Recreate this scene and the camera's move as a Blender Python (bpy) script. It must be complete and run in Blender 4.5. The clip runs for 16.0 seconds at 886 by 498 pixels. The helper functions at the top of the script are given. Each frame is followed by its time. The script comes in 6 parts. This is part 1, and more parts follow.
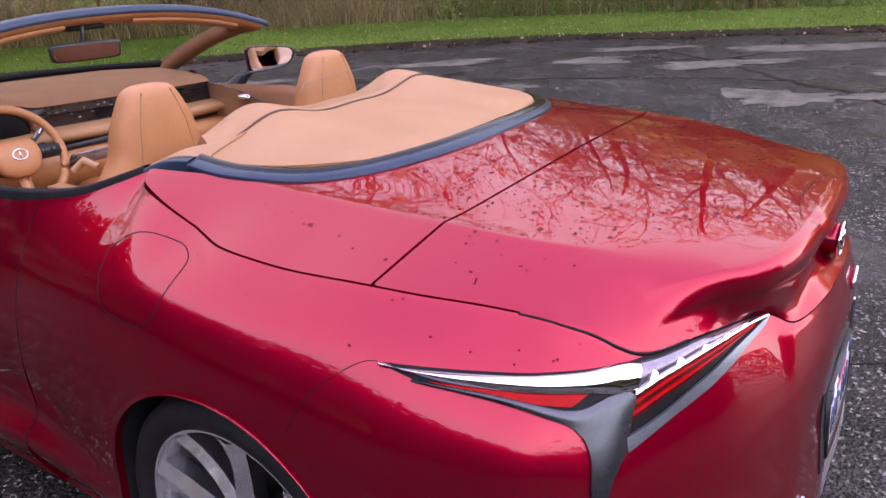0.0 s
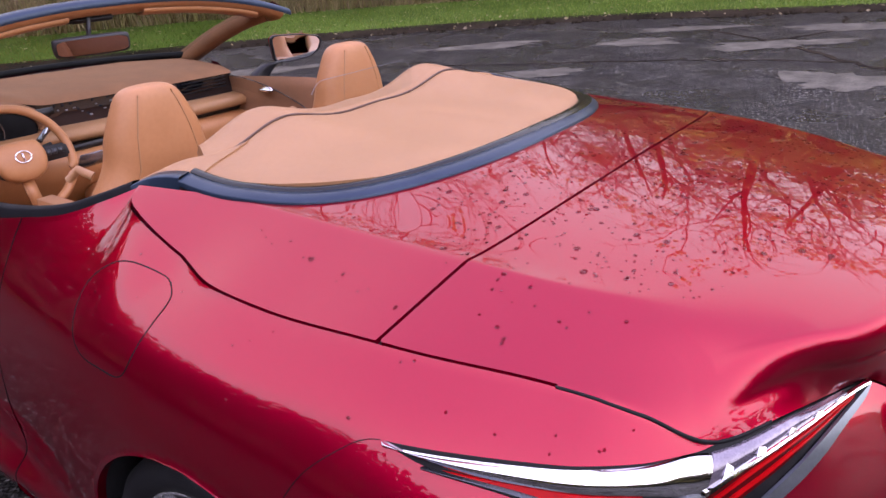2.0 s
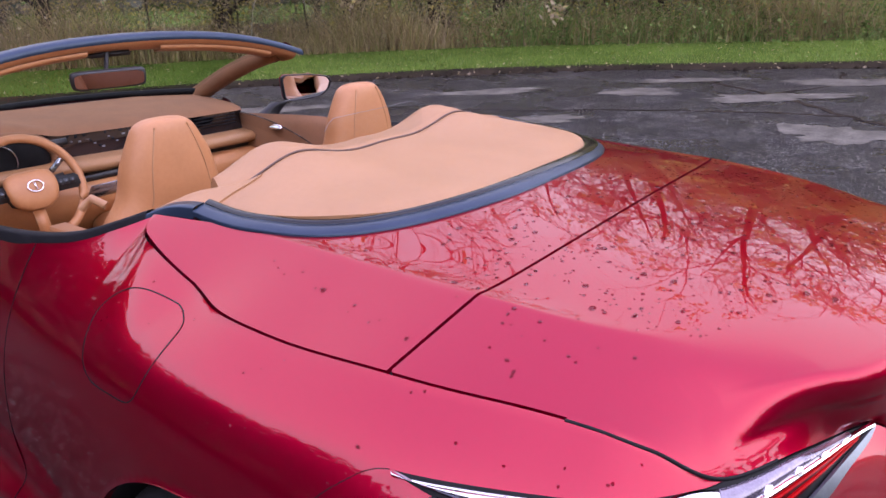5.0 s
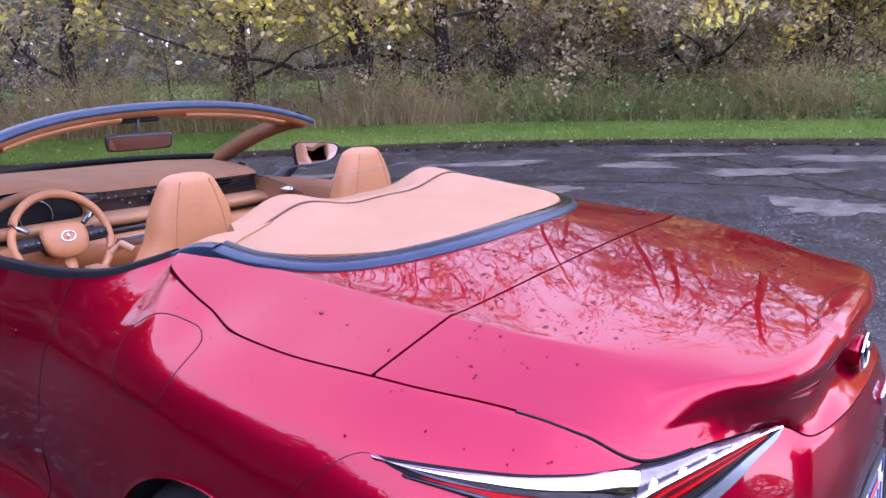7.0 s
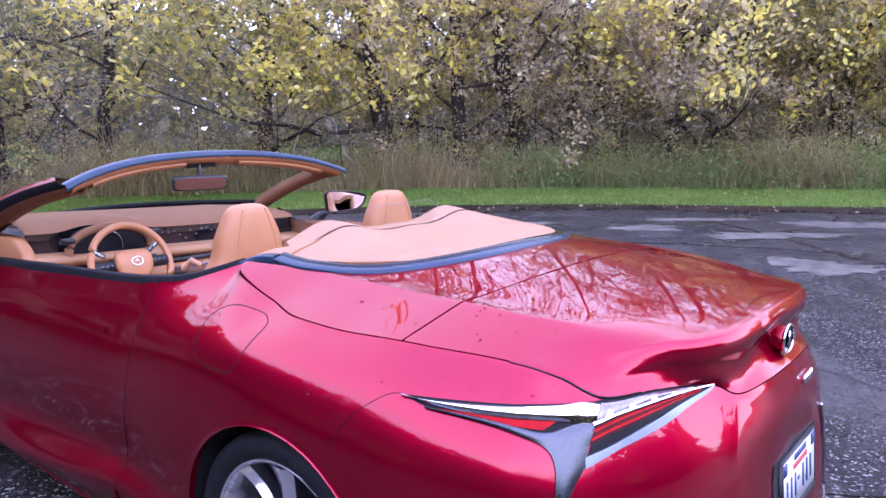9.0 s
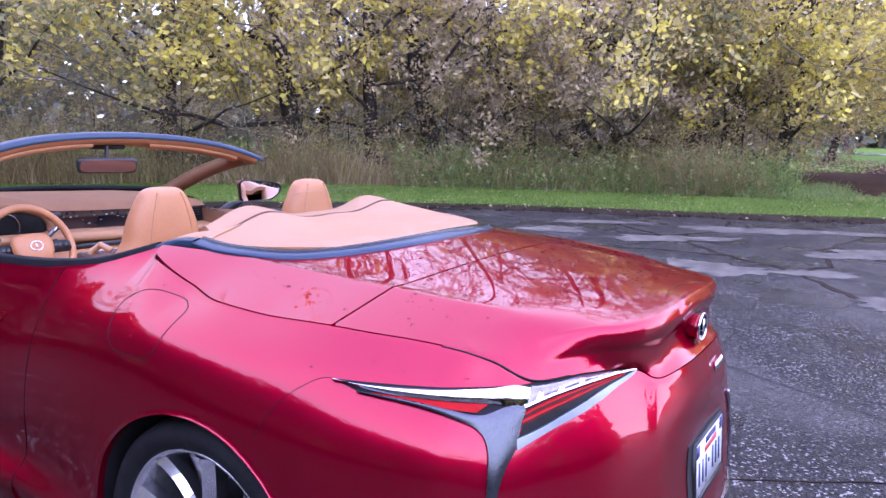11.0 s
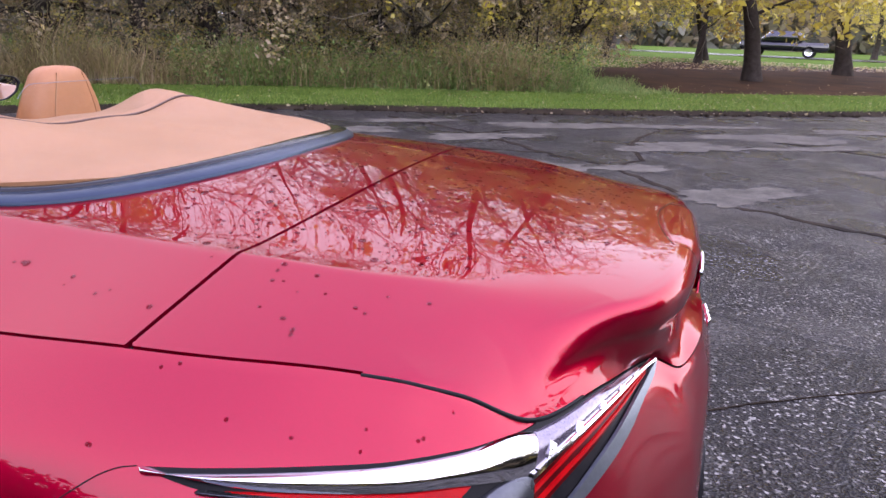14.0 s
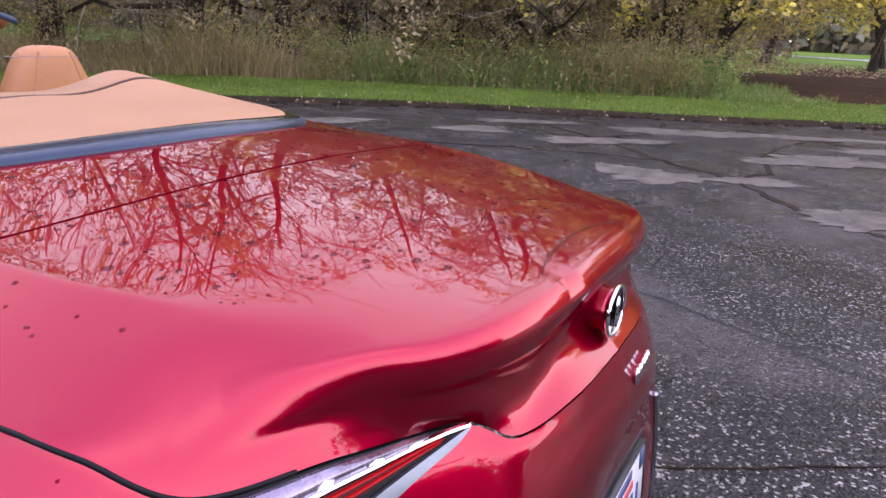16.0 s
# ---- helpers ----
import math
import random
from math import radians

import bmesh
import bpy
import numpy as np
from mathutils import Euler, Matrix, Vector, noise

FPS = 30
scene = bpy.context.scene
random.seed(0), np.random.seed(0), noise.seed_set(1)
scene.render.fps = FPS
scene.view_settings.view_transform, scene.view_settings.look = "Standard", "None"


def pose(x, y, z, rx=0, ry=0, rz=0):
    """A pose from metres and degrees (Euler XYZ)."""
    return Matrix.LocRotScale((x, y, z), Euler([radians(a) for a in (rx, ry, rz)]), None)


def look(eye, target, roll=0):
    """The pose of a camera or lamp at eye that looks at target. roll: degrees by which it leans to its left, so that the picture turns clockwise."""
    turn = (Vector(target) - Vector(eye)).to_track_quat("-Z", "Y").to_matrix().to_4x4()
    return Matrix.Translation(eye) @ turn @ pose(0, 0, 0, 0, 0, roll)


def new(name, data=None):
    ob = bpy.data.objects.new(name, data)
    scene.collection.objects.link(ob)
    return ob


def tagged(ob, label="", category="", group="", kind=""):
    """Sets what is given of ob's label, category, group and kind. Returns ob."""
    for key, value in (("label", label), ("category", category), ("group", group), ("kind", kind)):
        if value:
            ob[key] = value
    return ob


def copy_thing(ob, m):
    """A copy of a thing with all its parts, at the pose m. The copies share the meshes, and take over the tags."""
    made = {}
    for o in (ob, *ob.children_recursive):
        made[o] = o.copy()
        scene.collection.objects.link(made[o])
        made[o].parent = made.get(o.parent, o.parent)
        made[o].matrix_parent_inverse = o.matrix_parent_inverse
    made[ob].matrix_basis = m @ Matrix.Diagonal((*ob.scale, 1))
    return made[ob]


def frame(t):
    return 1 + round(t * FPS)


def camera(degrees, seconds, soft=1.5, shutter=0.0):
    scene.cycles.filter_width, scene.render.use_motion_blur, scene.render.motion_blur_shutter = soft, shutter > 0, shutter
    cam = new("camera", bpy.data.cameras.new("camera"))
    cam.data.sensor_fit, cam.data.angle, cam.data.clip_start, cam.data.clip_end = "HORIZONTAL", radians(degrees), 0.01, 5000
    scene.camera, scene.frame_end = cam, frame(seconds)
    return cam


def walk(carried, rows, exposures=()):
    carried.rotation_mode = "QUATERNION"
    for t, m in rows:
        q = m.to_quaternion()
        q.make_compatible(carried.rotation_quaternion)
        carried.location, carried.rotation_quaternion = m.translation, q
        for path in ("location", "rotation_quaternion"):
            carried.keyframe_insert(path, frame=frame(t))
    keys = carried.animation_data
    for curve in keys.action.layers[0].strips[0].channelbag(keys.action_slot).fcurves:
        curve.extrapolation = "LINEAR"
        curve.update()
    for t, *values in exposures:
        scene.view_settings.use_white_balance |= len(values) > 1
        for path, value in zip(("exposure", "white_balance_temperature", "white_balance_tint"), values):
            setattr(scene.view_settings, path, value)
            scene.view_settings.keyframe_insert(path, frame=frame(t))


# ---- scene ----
cam = camera(61.3, 16.0)
PATH = [
    (0, (-1.643, -1.132, 1.538), (-0.14, -0.041, 0.796), -2.4),
    (0.5, (-1.525, -1.134, 1.536), (-0.085, -0.028, 0.698), -3.7),
    (1, (-1.448, -1.081, 1.541), (-0.013, 0.021, 0.689), -3.7),
    (1.5, (-1.414, -1.014, 1.535), (0.007, 0.132, 0.72), -3.9),
    (2, (-1.409, -1.004, 1.539), (0.011, 0.166, 0.756), -3.4),
    (2.5, (-1.41, -0.997, 1.525), (0.006, 0.182, 0.746), -3.1),
    (3, (-1.404, -1.01, 1.526), (0.019, 0.14, 0.718), -3.8),
    (3.5, (-1.411, -1.004, 1.522), (0.029, 0.13, 0.722), -2.4),
    (4, (-1.421, -1.009, 1.537), (0.03, 0.15, 0.796), -1.7),
    (4.5, (-1.424, -1.008, 1.53), (0.036, 0.161, 0.822), -1.9),
    (5, (-1.444, -1.003, 1.535), (0.015, 0.185, 0.858), -1.8),
    (5.2, (-1.457, -1.004, 1.542), (-0.012, 0.207, 0.874), -1.8),
    (7.3, (-1.648, -1.257, 1.532), (-0.151, -0.013, 1.073), -1.6),
    (7.5, (-1.684, -1.29, 1.536), (-0.187, -0.039, 1.096), -2.3),
    (8, (-1.784, -1.333, 1.526), (-0.25, -0.098, 1.177), -1.7),
    (8.2, (-1.834, -1.362, 1.508), (-0.313, -0.109, 1.167), -1.5),
    (10.3, (-2.016, -1.639, 1.463), (-0.513, -0.353, 1.166), 0.6),
    (10.5, (-2.01, -1.62, 1.457), (-0.487, -0.361, 1.148), 0.6),
    (11, (-2.004, -1.453, 1.442), (-0.356, -0.363, 1.129), 1.8),
    (11.5, (-1.981, -1.247, 1.417), (-0.24, -0.338, 1.039), 1.1),
    (12, (-1.817, -1.069, 1.402), (-0.045, -0.22, 1.031), 0.3),
    (12.5, (-1.695, -0.977, 1.394), (0.096, -0.197, 0.963), 1.0),
    (13, (-1.559, -0.887, 1.382), (0.25, -0.197, 0.88), 1.7),
    (13.5, (-1.459, -0.84, 1.358), (0.373, -0.253, 0.81), 2.1),
    (14, (-1.385, -0.887, 1.346), (0.452, -0.322, 0.794), 2.3),
    (14.5, (-1.3, -1.034, 1.35), (0.512, -0.385, 0.805), 2.4),
    (15, (-1.202, -1.11, 1.338), (0.576, -0.395, 0.765), 3.7),
    (15.5, (-1.067, -1.156, 1.328), (0.672, -0.346, 0.764), 4.0),
    (16, (-0.99, -1.216, 1.321), (0.7, -0.308, 0.756), 3.1),
]
walk(cam, [(t, look(eye, target, roll)) for t, eye, target, roll in PATH], [(0, 1.76, 6750, 14), (1, 1.59, 6700, 14), (2, 1.65, 6650, 15), (5, 1.74, 6400, 15), (7.5, 2.13, 5350, 23), (8, 2.18, 5300, 23), (10.5, 2.22, 5250, 24), (13, 1.82, 6050, 16), (16, 1.75, 6600, 13)])

# ---- world and sun: a bright, evenly overcast autumn sky, thin cloud over the clear sky ----
world = bpy.data.worlds.new("world")
scene.world = world
world.use_nodes = True
wn = world.node_tree
sky = wn.nodes.new("ShaderNodeTexSky")
sky.sky_type = "NISHITA"
sky.sun_disc = False
SUN_UP, SUN_TURN = 76, 205
sky.sun_elevation, sky.sun_rotation = radians(SUN_UP), radians(SUN_TURN)
sky.air_density, sky.dust_density, sky.ozone_density = 1.0, 3.0, 1.5
veil = wn.nodes.new("ShaderNodeMix")
veil.data_type = "RGBA"
veil.inputs[0].default_value = .86
# Cloud deck: bright and thin towards the horizon, heavy overhead.
way, split, cloud = wn.nodes.new("ShaderNodeTexCoord"), wn.nodes.new("ShaderNodeSeparateXYZ"), wn.nodes.new("ShaderNodeValToRGB")
for place, colour in ((0, (7.6, 7.4, 8.2)), (1, (1.8, 1.6, 3.8))):
    cloud.color_ramp.elements[place].position, cloud.color_ramp.elements[place].color = (.12, .95)[place], (*colour, 1)
wn.links.new(way.outputs["Generated"], split.inputs[0]), wn.links.new(split.outputs["Z"], cloud.inputs[0]), 
facing, glow, lit = wn.nodes.new("ShaderNodeVectorMath"), wn.nodes.new("ShaderNodeMapRange"), wn.nodes.new("ShaderNodeVectorMath")
facing.operation, lit.operation = "DOT_PRODUCT", "SCALE"
facing.inputs[1].default_value = (-.36, -.77, .53)
glow.inputs[1].default_value, glow.inputs[2].default_value, glow.inputs[3].default_value, glow.inputs[4].default_value = -1, 1, .72, 1.55
wn.links.new(way.outputs["Generated"], facing.inputs[0]), wn.links.new(facing.outputs["Value"], glow.inputs[0])
wn.links.new(cloud.outputs[0], lit.inputs[0]), wn.links.new(glow.outputs[0], lit.inputs["Scale"]), wn.links.new(lit.outputs[0], veil.inputs[7])
wn.links.new(sky.outputs[0], veil.inputs[6]), wn.links.new(veil.outputs[2], wn.nodes["Background"].inputs[0])
wn.nodes["Background"].inputs[1].default_value = 0.15
sun = new("sun", bpy.data.lights.new("sun", "SUN"))
sun.data.energy, sun.data.angle, sun.data.color = 0.5, radians(177), (1, .97, .96)
sun.matrix_world = pose(0, 0, 30, 90 - SUN_UP, 0, 180 - SUN_TURN)

# ---- materials ----
def nodes_of(name):
    m = bpy.data.materials.new(name)
    m.use_nodes = True
    return m, m.node_tree.nodes, m.node_tree.links, m.node_tree.nodes["Principled BSDF"]


def surface(name, dark, light, scale=8.0, rough=.5, metal=0.0, bump=0.0, bump_scale=300.0, rough_var=.08, coat=0.0, fine=.35, ior=1.5):
    """A procedural surface: two colours mixed by noise at two scales, with uneven gloss and a fine relief."""
    m, n, k, p = nodes_of(name)
    co = n.new("ShaderNodeTexCoord")
    big, small = n.new("ShaderNodeTexNoise"), n.new("ShaderNodeTexNoise")
    big.inputs["Scale"].default_value, small.inputs["Scale"].default_value = scale, scale * 14
    big.inputs["Detail"].default_value = small.inputs["Detail"].default_value = 5
    mixed = n.new("ShaderNodeMix")
    mixed.inputs[0].default_value = fine
    ramp = n.new("ShaderNodeValToRGB")
    ramp.color_ramp.elements[0].position, ramp.color_ramp.elements[1].position = .36, .64
    ramp.color_ramp.elements[0].color, ramp.color_ramp.elements[1].color = (*dark, 1), (*light, 1)
    for t in (big, small):
        k.new(co.outputs["Object"], t.inputs["Vector"])
    k.new(big.outputs[0], mixed.inputs[2]), k.new(small.outputs[0], mixed.inputs[3])
    k.new(mixed.outputs[0], ramp.inputs[0]), k.new(ramp.outputs[0], p.inputs["Base Color"])
    span = n.new("ShaderNodeMapRange")
    span.inputs[3].default_value, span.inputs[4].default_value = max(rough - rough_var, .01), rough + rough_var
    k.new(big.outputs[0], span.inputs[0]), k.new(span.outputs[0], p.inputs["Roughness"])
    p.inputs["Metallic"].default_value, p.inputs["IOR"].default_value = metal, ior
    p.inputs["Coat Weight"].default_value, p.inputs["Coat Roughness"].default_value = coat, .03
    if bump:
        grain, relief = n.new("ShaderNodeTexNoise"), n.new("ShaderNodeBump")
        grain.inputs["Scale"].default_value, grain.inputs["Detail"].default_value = bump_scale, 3
        relief.inputs["Strength"].default_value, relief.inputs["Distance"].default_value = bump, .002
        k.new(co.outputs["Object"], grain.inputs["Vector"]), k.new(grain.outputs[0], relief.inputs["Height"])
        k.new(relief.outputs[0], p.inputs["Normal"])
    return m


def paint_red():
    """Deep candy red: a fine metallic flake under a clear coat."""
    m, n, k, p = nodes_of("candy_red_paint")
    co, flake, haze = n.new("ShaderNodeTexCoord"), n.new("ShaderNodeTexNoise"), n.new("ShaderNodeTexNoise")
    flake.inputs["Scale"].default_value, haze.inputs["Scale"].default_value = 1400, 3
    ramp, span = n.new("ShaderNodeValToRGB"), n.new("ShaderNodeMapRange")
    ramp.color_ramp.elements[0].color, ramp.color_ramp.elements[1].color = (.27, .0003, .017, 1), (.35, .0006, .024, 1)
    ramp.color_ramp.elements[0].position, ramp.color_ramp.elements[1].position = .3, .7
    k.new(co.outputs["Object"], flake.inputs["Vector"]), k.new(co.outputs["Object"], haze.inputs["Vector"])
    k.new(flake.outputs[0], ramp.inputs[0]), k.new(ramp.outputs[0], p.inputs["Base Color"])
    span.inputs[3].default_value, span.inputs[4].default_value = .30, .35
    k.new(haze.outputs[0], span.inputs[0]), k.new(span.outputs[0], p.inputs["Roughness"])
    p.inputs["Metallic"].default_value, p.inputs["Specular Tint"].default_value = .78, (.24, .006, .08, 1)
    p.inputs["Specular IOR Level"].default_value = 0
    p.inputs["Coat Weight"].default_value, p.inputs["Coat Roughness"].default_value, p.inputs["Coat IOR"].default_value = .9, .003, 1.5
    return m


def droplet():
    """Clear water lying on paint: lets it through a little darker, with a soft mirror image at the rim."""
    m, n, k, p = nodes_of("rain_water")
    clear, shine, mixed, edge, weak = (n.new("ShaderNode" + q) for q in ("BsdfTransparent", "BsdfGlossy", "MixShader", "LayerWeight", "Math"))
    clear.inputs[0].default_value, shine.inputs["Roughness"].default_value = (.60, .40, .46, 1), .02
    weak.operation, weak.inputs[1].default_value = "MULTIPLY", .08
    k.new(edge.outputs["Facing"], weak.inputs[0]), k.new(weak.outputs[0], mixed.inputs[0])
    k.new(clear.outputs[0], mixed.inputs[1]), k.new(shine.outputs[0], mixed.inputs[2]), k.new(mixed.outputs[0], n["Material Output"].inputs[0])
    return m


def pane(name, tint, gloss=.5):
    """A thin sheet of glass: mostly see-through, with a clear mirror image that grows at grazing angles."""
    m, n, k, p = nodes_of(name)
    through_it, shine, mixed, fres = n.new("ShaderNodeBsdfTransparent"), n.new("ShaderNodeBsdfGlossy"), n.new("ShaderNodeMixShader"), n.new("ShaderNodeFresnel")
    through_it.inputs[0].default_value = (*tint, 1)
    shine.inputs["Roughness"].default_value = .01
    fres.inputs[0].default_value = 1.45
    weak = n.new("ShaderNodeMath")
    weak.operation = "MULTIPLY"
    weak.inputs[1].default_value = gloss
    k.new(fres.outputs[0], weak.inputs[0]), k.new(weak.outputs[0], mixed.inputs[0]), k.new(through_it.outputs[0], mixed.inputs[1]), k.new(shine.outputs[0], mixed.inputs[2])
    k.new(mixed.outputs[0], n["Material Output"].inputs[0])
    return m


def leafy(name, colours, sheen=.5):
    """Leaves or blades: each island takes its own colour from a ramp; light shines through."""
    m, n, k, p = nodes_of(name)
    geo, ramp, glow, mixed = n.new("ShaderNodeNewGeometry"), n.new("ShaderNodeValToRGB"), n.new("ShaderNodeBsdfTranslucent"), n.new("ShaderNodeMixShader")
    ramp.color_ramp.interpolation = "LINEAR"
    for j, c in enumerate(colours):
        e = ramp.color_ramp.elements[j] if j < 2 else ramp.color_ramp.elements.new(1)
        e.position, e.color = j / (len(colours) - 1), (*c, 1)
    for j, c in enumerate(colours):
        ramp.color_ramp.elements[j].position, ramp.color_ramp.elements[j].color = j / (len(colours) - 1), (*c, 1)
    k.new(geo.outputs["Random Per Island"], ramp.inputs[0])
    k.new(ramp.outputs[0], p.inputs["Base Color"]), k.new(ramp.outputs[0], glow.inputs[0])
    p.inputs["Roughness"].default_value = sheen
    mixed.inputs[0].default_value = .5
    k.new(p.outputs[0], mixed.inputs[1]), k.new(glow.outputs[0], mixed.inputs[2]), k.new(mixed.outputs[0], n["Material Output"].inputs[0])
    return m


def asphalt():
    """Old wet asphalt: stone grains, painted bright glints, worn pale areas, dark damp areas and cracks."""
    m, n, k, p = nodes_of("wet_worn_asphalt")
    co = n.new("ShaderNodeTexCoord")
    def tex(kind, scale, detail=4):
        t = n.new(kind)
        t.inputs["Scale"].default_value = scale
        if kind == "ShaderNodeTexNoise":
            t.inputs["Detail"].default_value = detail
        k.new(co.outputs["Object"], t.inputs["Vector"])
        return t
    def ramp(a, b, ca, cb, source):
        r = n.new("ShaderNodeValToRGB")
        r.color_ramp.elements[0].position, r.color_ramp.elements[1].position = a, b
        r.color_ramp.elements[0].color, r.color_ramp.elements[1].color = (*ca, 1), (*cb, 1)
        k.new(source, r.inputs[0])
        return r.outputs[0]
    def mix(f, a, b):
        x = n.new("ShaderNodeMix")
        x.data_type = "RGBA"
        k.new(f, x.inputs[0]), k.new(a, x.inputs[6]), k.new(b, x.inputs[7])
        return x.outputs[2]
    worn, damp, grain = tex("ShaderNodeTexNoise", .55, 6), tex("ShaderNodeTexNoise", .9, 5), tex("ShaderNodeTexVoronoi", 75)
    stones = ramp(.1, .62, (.004, .0037, .0034), (.024, .022, .020), grain.outputs["Color"])
    # Pale stones and wet sparkle, both painted as bright cells in the base colour.
    glint = tex("ShaderNodeTexVoronoi", 88)
    glint_tone = n.new("ShaderNodeRGB")
    glint_tone.outputs[0].default_value = (.33, .322, .288, 1)
    some, lots = tex("ShaderNodeTexNoise", 2.2, 4), n.new("ShaderNodeMath")
    lots.operation = "MULTIPLY"
    k.new(ramp(.76, .83, (0, 0, 0), (1, 1, 1), glint.outputs["Color"]), lots.inputs[0]), k.new(ramp(.38, .62, (.4, .4, .4), (1, 1, 1), some.outputs[0]), lots.inputs[1])
    stones = mix(lots.outputs[0], stones, glint_tone.outputs[0])
    pale = ramp(.0, 1.0, (.026, .024, .022), (.10, .094, .085), grain.outputs["Color"])
    base = mix(ramp(.55, .70, (0, 0, 0), (1, 1, 1), worn.outputs[0]), stones, pale)
    cracks = tex("ShaderNodeTexVoronoi", .23)
    cracks.feature = "DISTANCE_TO_EDGE"
    wob, add = tex("ShaderNodeTexNoise", 2.2), n.new("ShaderNodeVectorMath")
    add.operation = "MULTIPLY_ADD"
    add.inputs[1].default_value = (.12, .12, .12)
    k.new(wob.outputs["Color"], add.inputs[0]), k.new(co.outputs["Object"], add.inputs[2]), k.new(add.outputs[0], cracks.inputs["Vector"])
    line = ramp(.0015, .004, (0, 0, 0), (1, 1, 1), cracks.outputs["Distance"])
    soot = n.new("ShaderNodeRGB")
    soot.outputs[0].default_value = (.012, .012, .013, 1)
    k.new(mix(line, soot.outputs[0], base), p.inputs["Base Color"])
    span = n.new("ShaderNodeMapRange")
    span.inputs[1].default_value, span.inputs[2].default_value, span.inputs[3].default_value, span.inputs[4].default_value = .4, .62, .22, .5
    k.new(damp.outputs[0], span.inputs[0]), k.new(span.outputs[0], p.inputs["Roughness"])
    p.inputs["IOR"].default_value = 1.27
    relief = n.new("ShaderNodeBump")
    relief.inputs["Strength"].default_value, relief.inputs["Distance"].default_value = 1.0, .010
    k.new(grain.outputs["Distance"], relief.inputs["Height"]), k.new(relief.outputs[0], p.inputs["Normal"])
    return m


RED = paint_red()
LEATHER = surface("tan_leather", (.31, .157, .069), (.355, .182, .083), 5, .5, 0, .25, 520)
LEATHER_DARK = surface("deep_tan_leather", (.36, .155, .058), (.41, .183, .072), 6, .48, 0, .25, 520)
SUEDE = surface("tan_suede", (.20, .094, .045), (.25, .118, .057), 9, .9, 0, .2, 900)
STITCH = surface("dark_brown_piping", (.06, .03, .02), (.09, .045, .03), 30, .6)
RUBBER = surface("black_rubber", (.007, .007, .008), (.013, .013, .015), 20, .5, 0, .15, 300, ior=1.18)
GLOSS_BLACK = surface("gloss_black_trim", (.008, .008, .01), (.013, .013, .016), 12, .08, 0, 0, 1, .03, .6)
# Dark satin trim; the blue of the mirrored sky is mixed into its colour.
SKY_TINTED_TRIM = surface("sky_tinted_metal_trim", (.020, .034, .060), (.028, .045, .075), 9, .30, .35, .05, 300, .06, 0, ior=1.4)
TYRE = surface("tyre_rubber", (.010, .010, .011), (.019, .019, .02), 24, .75, 0, .4, 200, ior=1.25)
ALLOY = surface("machined_alloy", (.84, .84, .86), (.95, .95, .96), 30, .16, .85, .06, 500)
DARK_ALLOY = surface("dark_grey_alloy", (.03, .03, .033), (.05, .05, .054), 20, .35, .7)
GUNMETAL = surface("gunmetal_trim", (.075, .08, .088), (.105, .11, .12), 12, .28, .85, .05, 400)
CHROME = surface("bright_chrome", (.80, .80, .82), (.88, .88, .90), 10, .05, 1, 0, 1, .02)
LENS_RED = surface("red_lamp_lens", (.30, .002, .004), (.40, .004, .006), 40, .2, 0, .3, 260, .04, 0, ior=1.2)
LENS_DARK = surface("dark_red_lamp_lens", (.045, .002, .003), (.075, .003, .004), 40, .2, 0, .2, 260, .04, 0, ior=1.2)
BLADE_GREY = surface("satin_grey_lamp_blade", (.16, .18, .20), (.21, .23, .26), 12, .34, .9)
SEAL_BLACK = surface("shiny_black_rubber", (.008, .009, .009), (.013, .014, .014), 12, .09, 0, 0, 1, .03, ior=1.4)
LENS_CLEAR = surface("pale_violet_lamp_lens", (.10, .085, .11), (.30, .26, .32), 26, .06, .6, .1, 90, .03, 1)
LAMP_BLACK = surface("smoked_lamp_housing", (.006, .006, .007), (.012, .011, .012), 30, .38, 0, 0, 1, .05, 0, ior=1.2)
SILVER = surface("satin_silver_bar", (.30, .32, .36), (.38, .40, .44), 12, .22, .9)
PLASTIC = surface("black_plastic", (.013, .013, .014), (.024, .024, .026), 16, .5, 0, .2, 420)
SCREEN = surface("dark_display_glass", (.006, .007, .01), (.012, .014, .02), 3, .06, 0, 0, 1, .02, 1)
PLATE_WHITE = surface("white_plate_enamel", (.70, .71, .73), (.80, .81, .83), 20, .3)
INK_BLUE = surface("dark_blue_ink", (.05, .06, .15), (.07, .085, .20), 20, .5)
INK_RED = surface("red_ink", (.5, .06, .06), (.6, .09, .09), 20, .5)
ICON = surface("pale_grey_print", (.12, .13, .15), (.2, .21, .24), 20, .5)
WINDSHIELD = pane("windscreen_glass", (.64, .69, .61), .12)
DEFLECTOR = pane("wind_deflector_glass", (.93, .94, .93), .3)
MIRROR = surface("mirror_silver", (.86, .87, .88), (.90, .91, .92), 2, .012, 1, 0, 1, .006)
MIRROR_BLACK = surface("satin_black_shell", (.008, .008, .009), (.014, .014, .016), 12, .3, 0, 0, 1, .05, ior=1.3)
# Silvering tinted dark brown to stand in for a dim reflected cabin.
DARK_REFLECTION = surface("dark_reflection_mirror", (.30, .26, .27), (.34, .30, .31), 2, .02, 1, 0, 1, .006)
WATER = droplet()
ASPHALT = asphalt()
PALE_PATCH = surface("pale_patched_asphalt", (.042, .039, .031), (.17, .158, .128), 5, .9, 0, 1.0, 90, fine=.55, ior=1.25)
SOIL = surface("dark_wet_soil", (.012, .009, .006), (.04, .03, .02), 3, .9, 0, .8, 60, ior=1.2)
TURF = surface("autumn_turf", (.058, .098, .016), (.108, .172, .030), .7, 1.0, 0, .7, 40, ior=1.1)
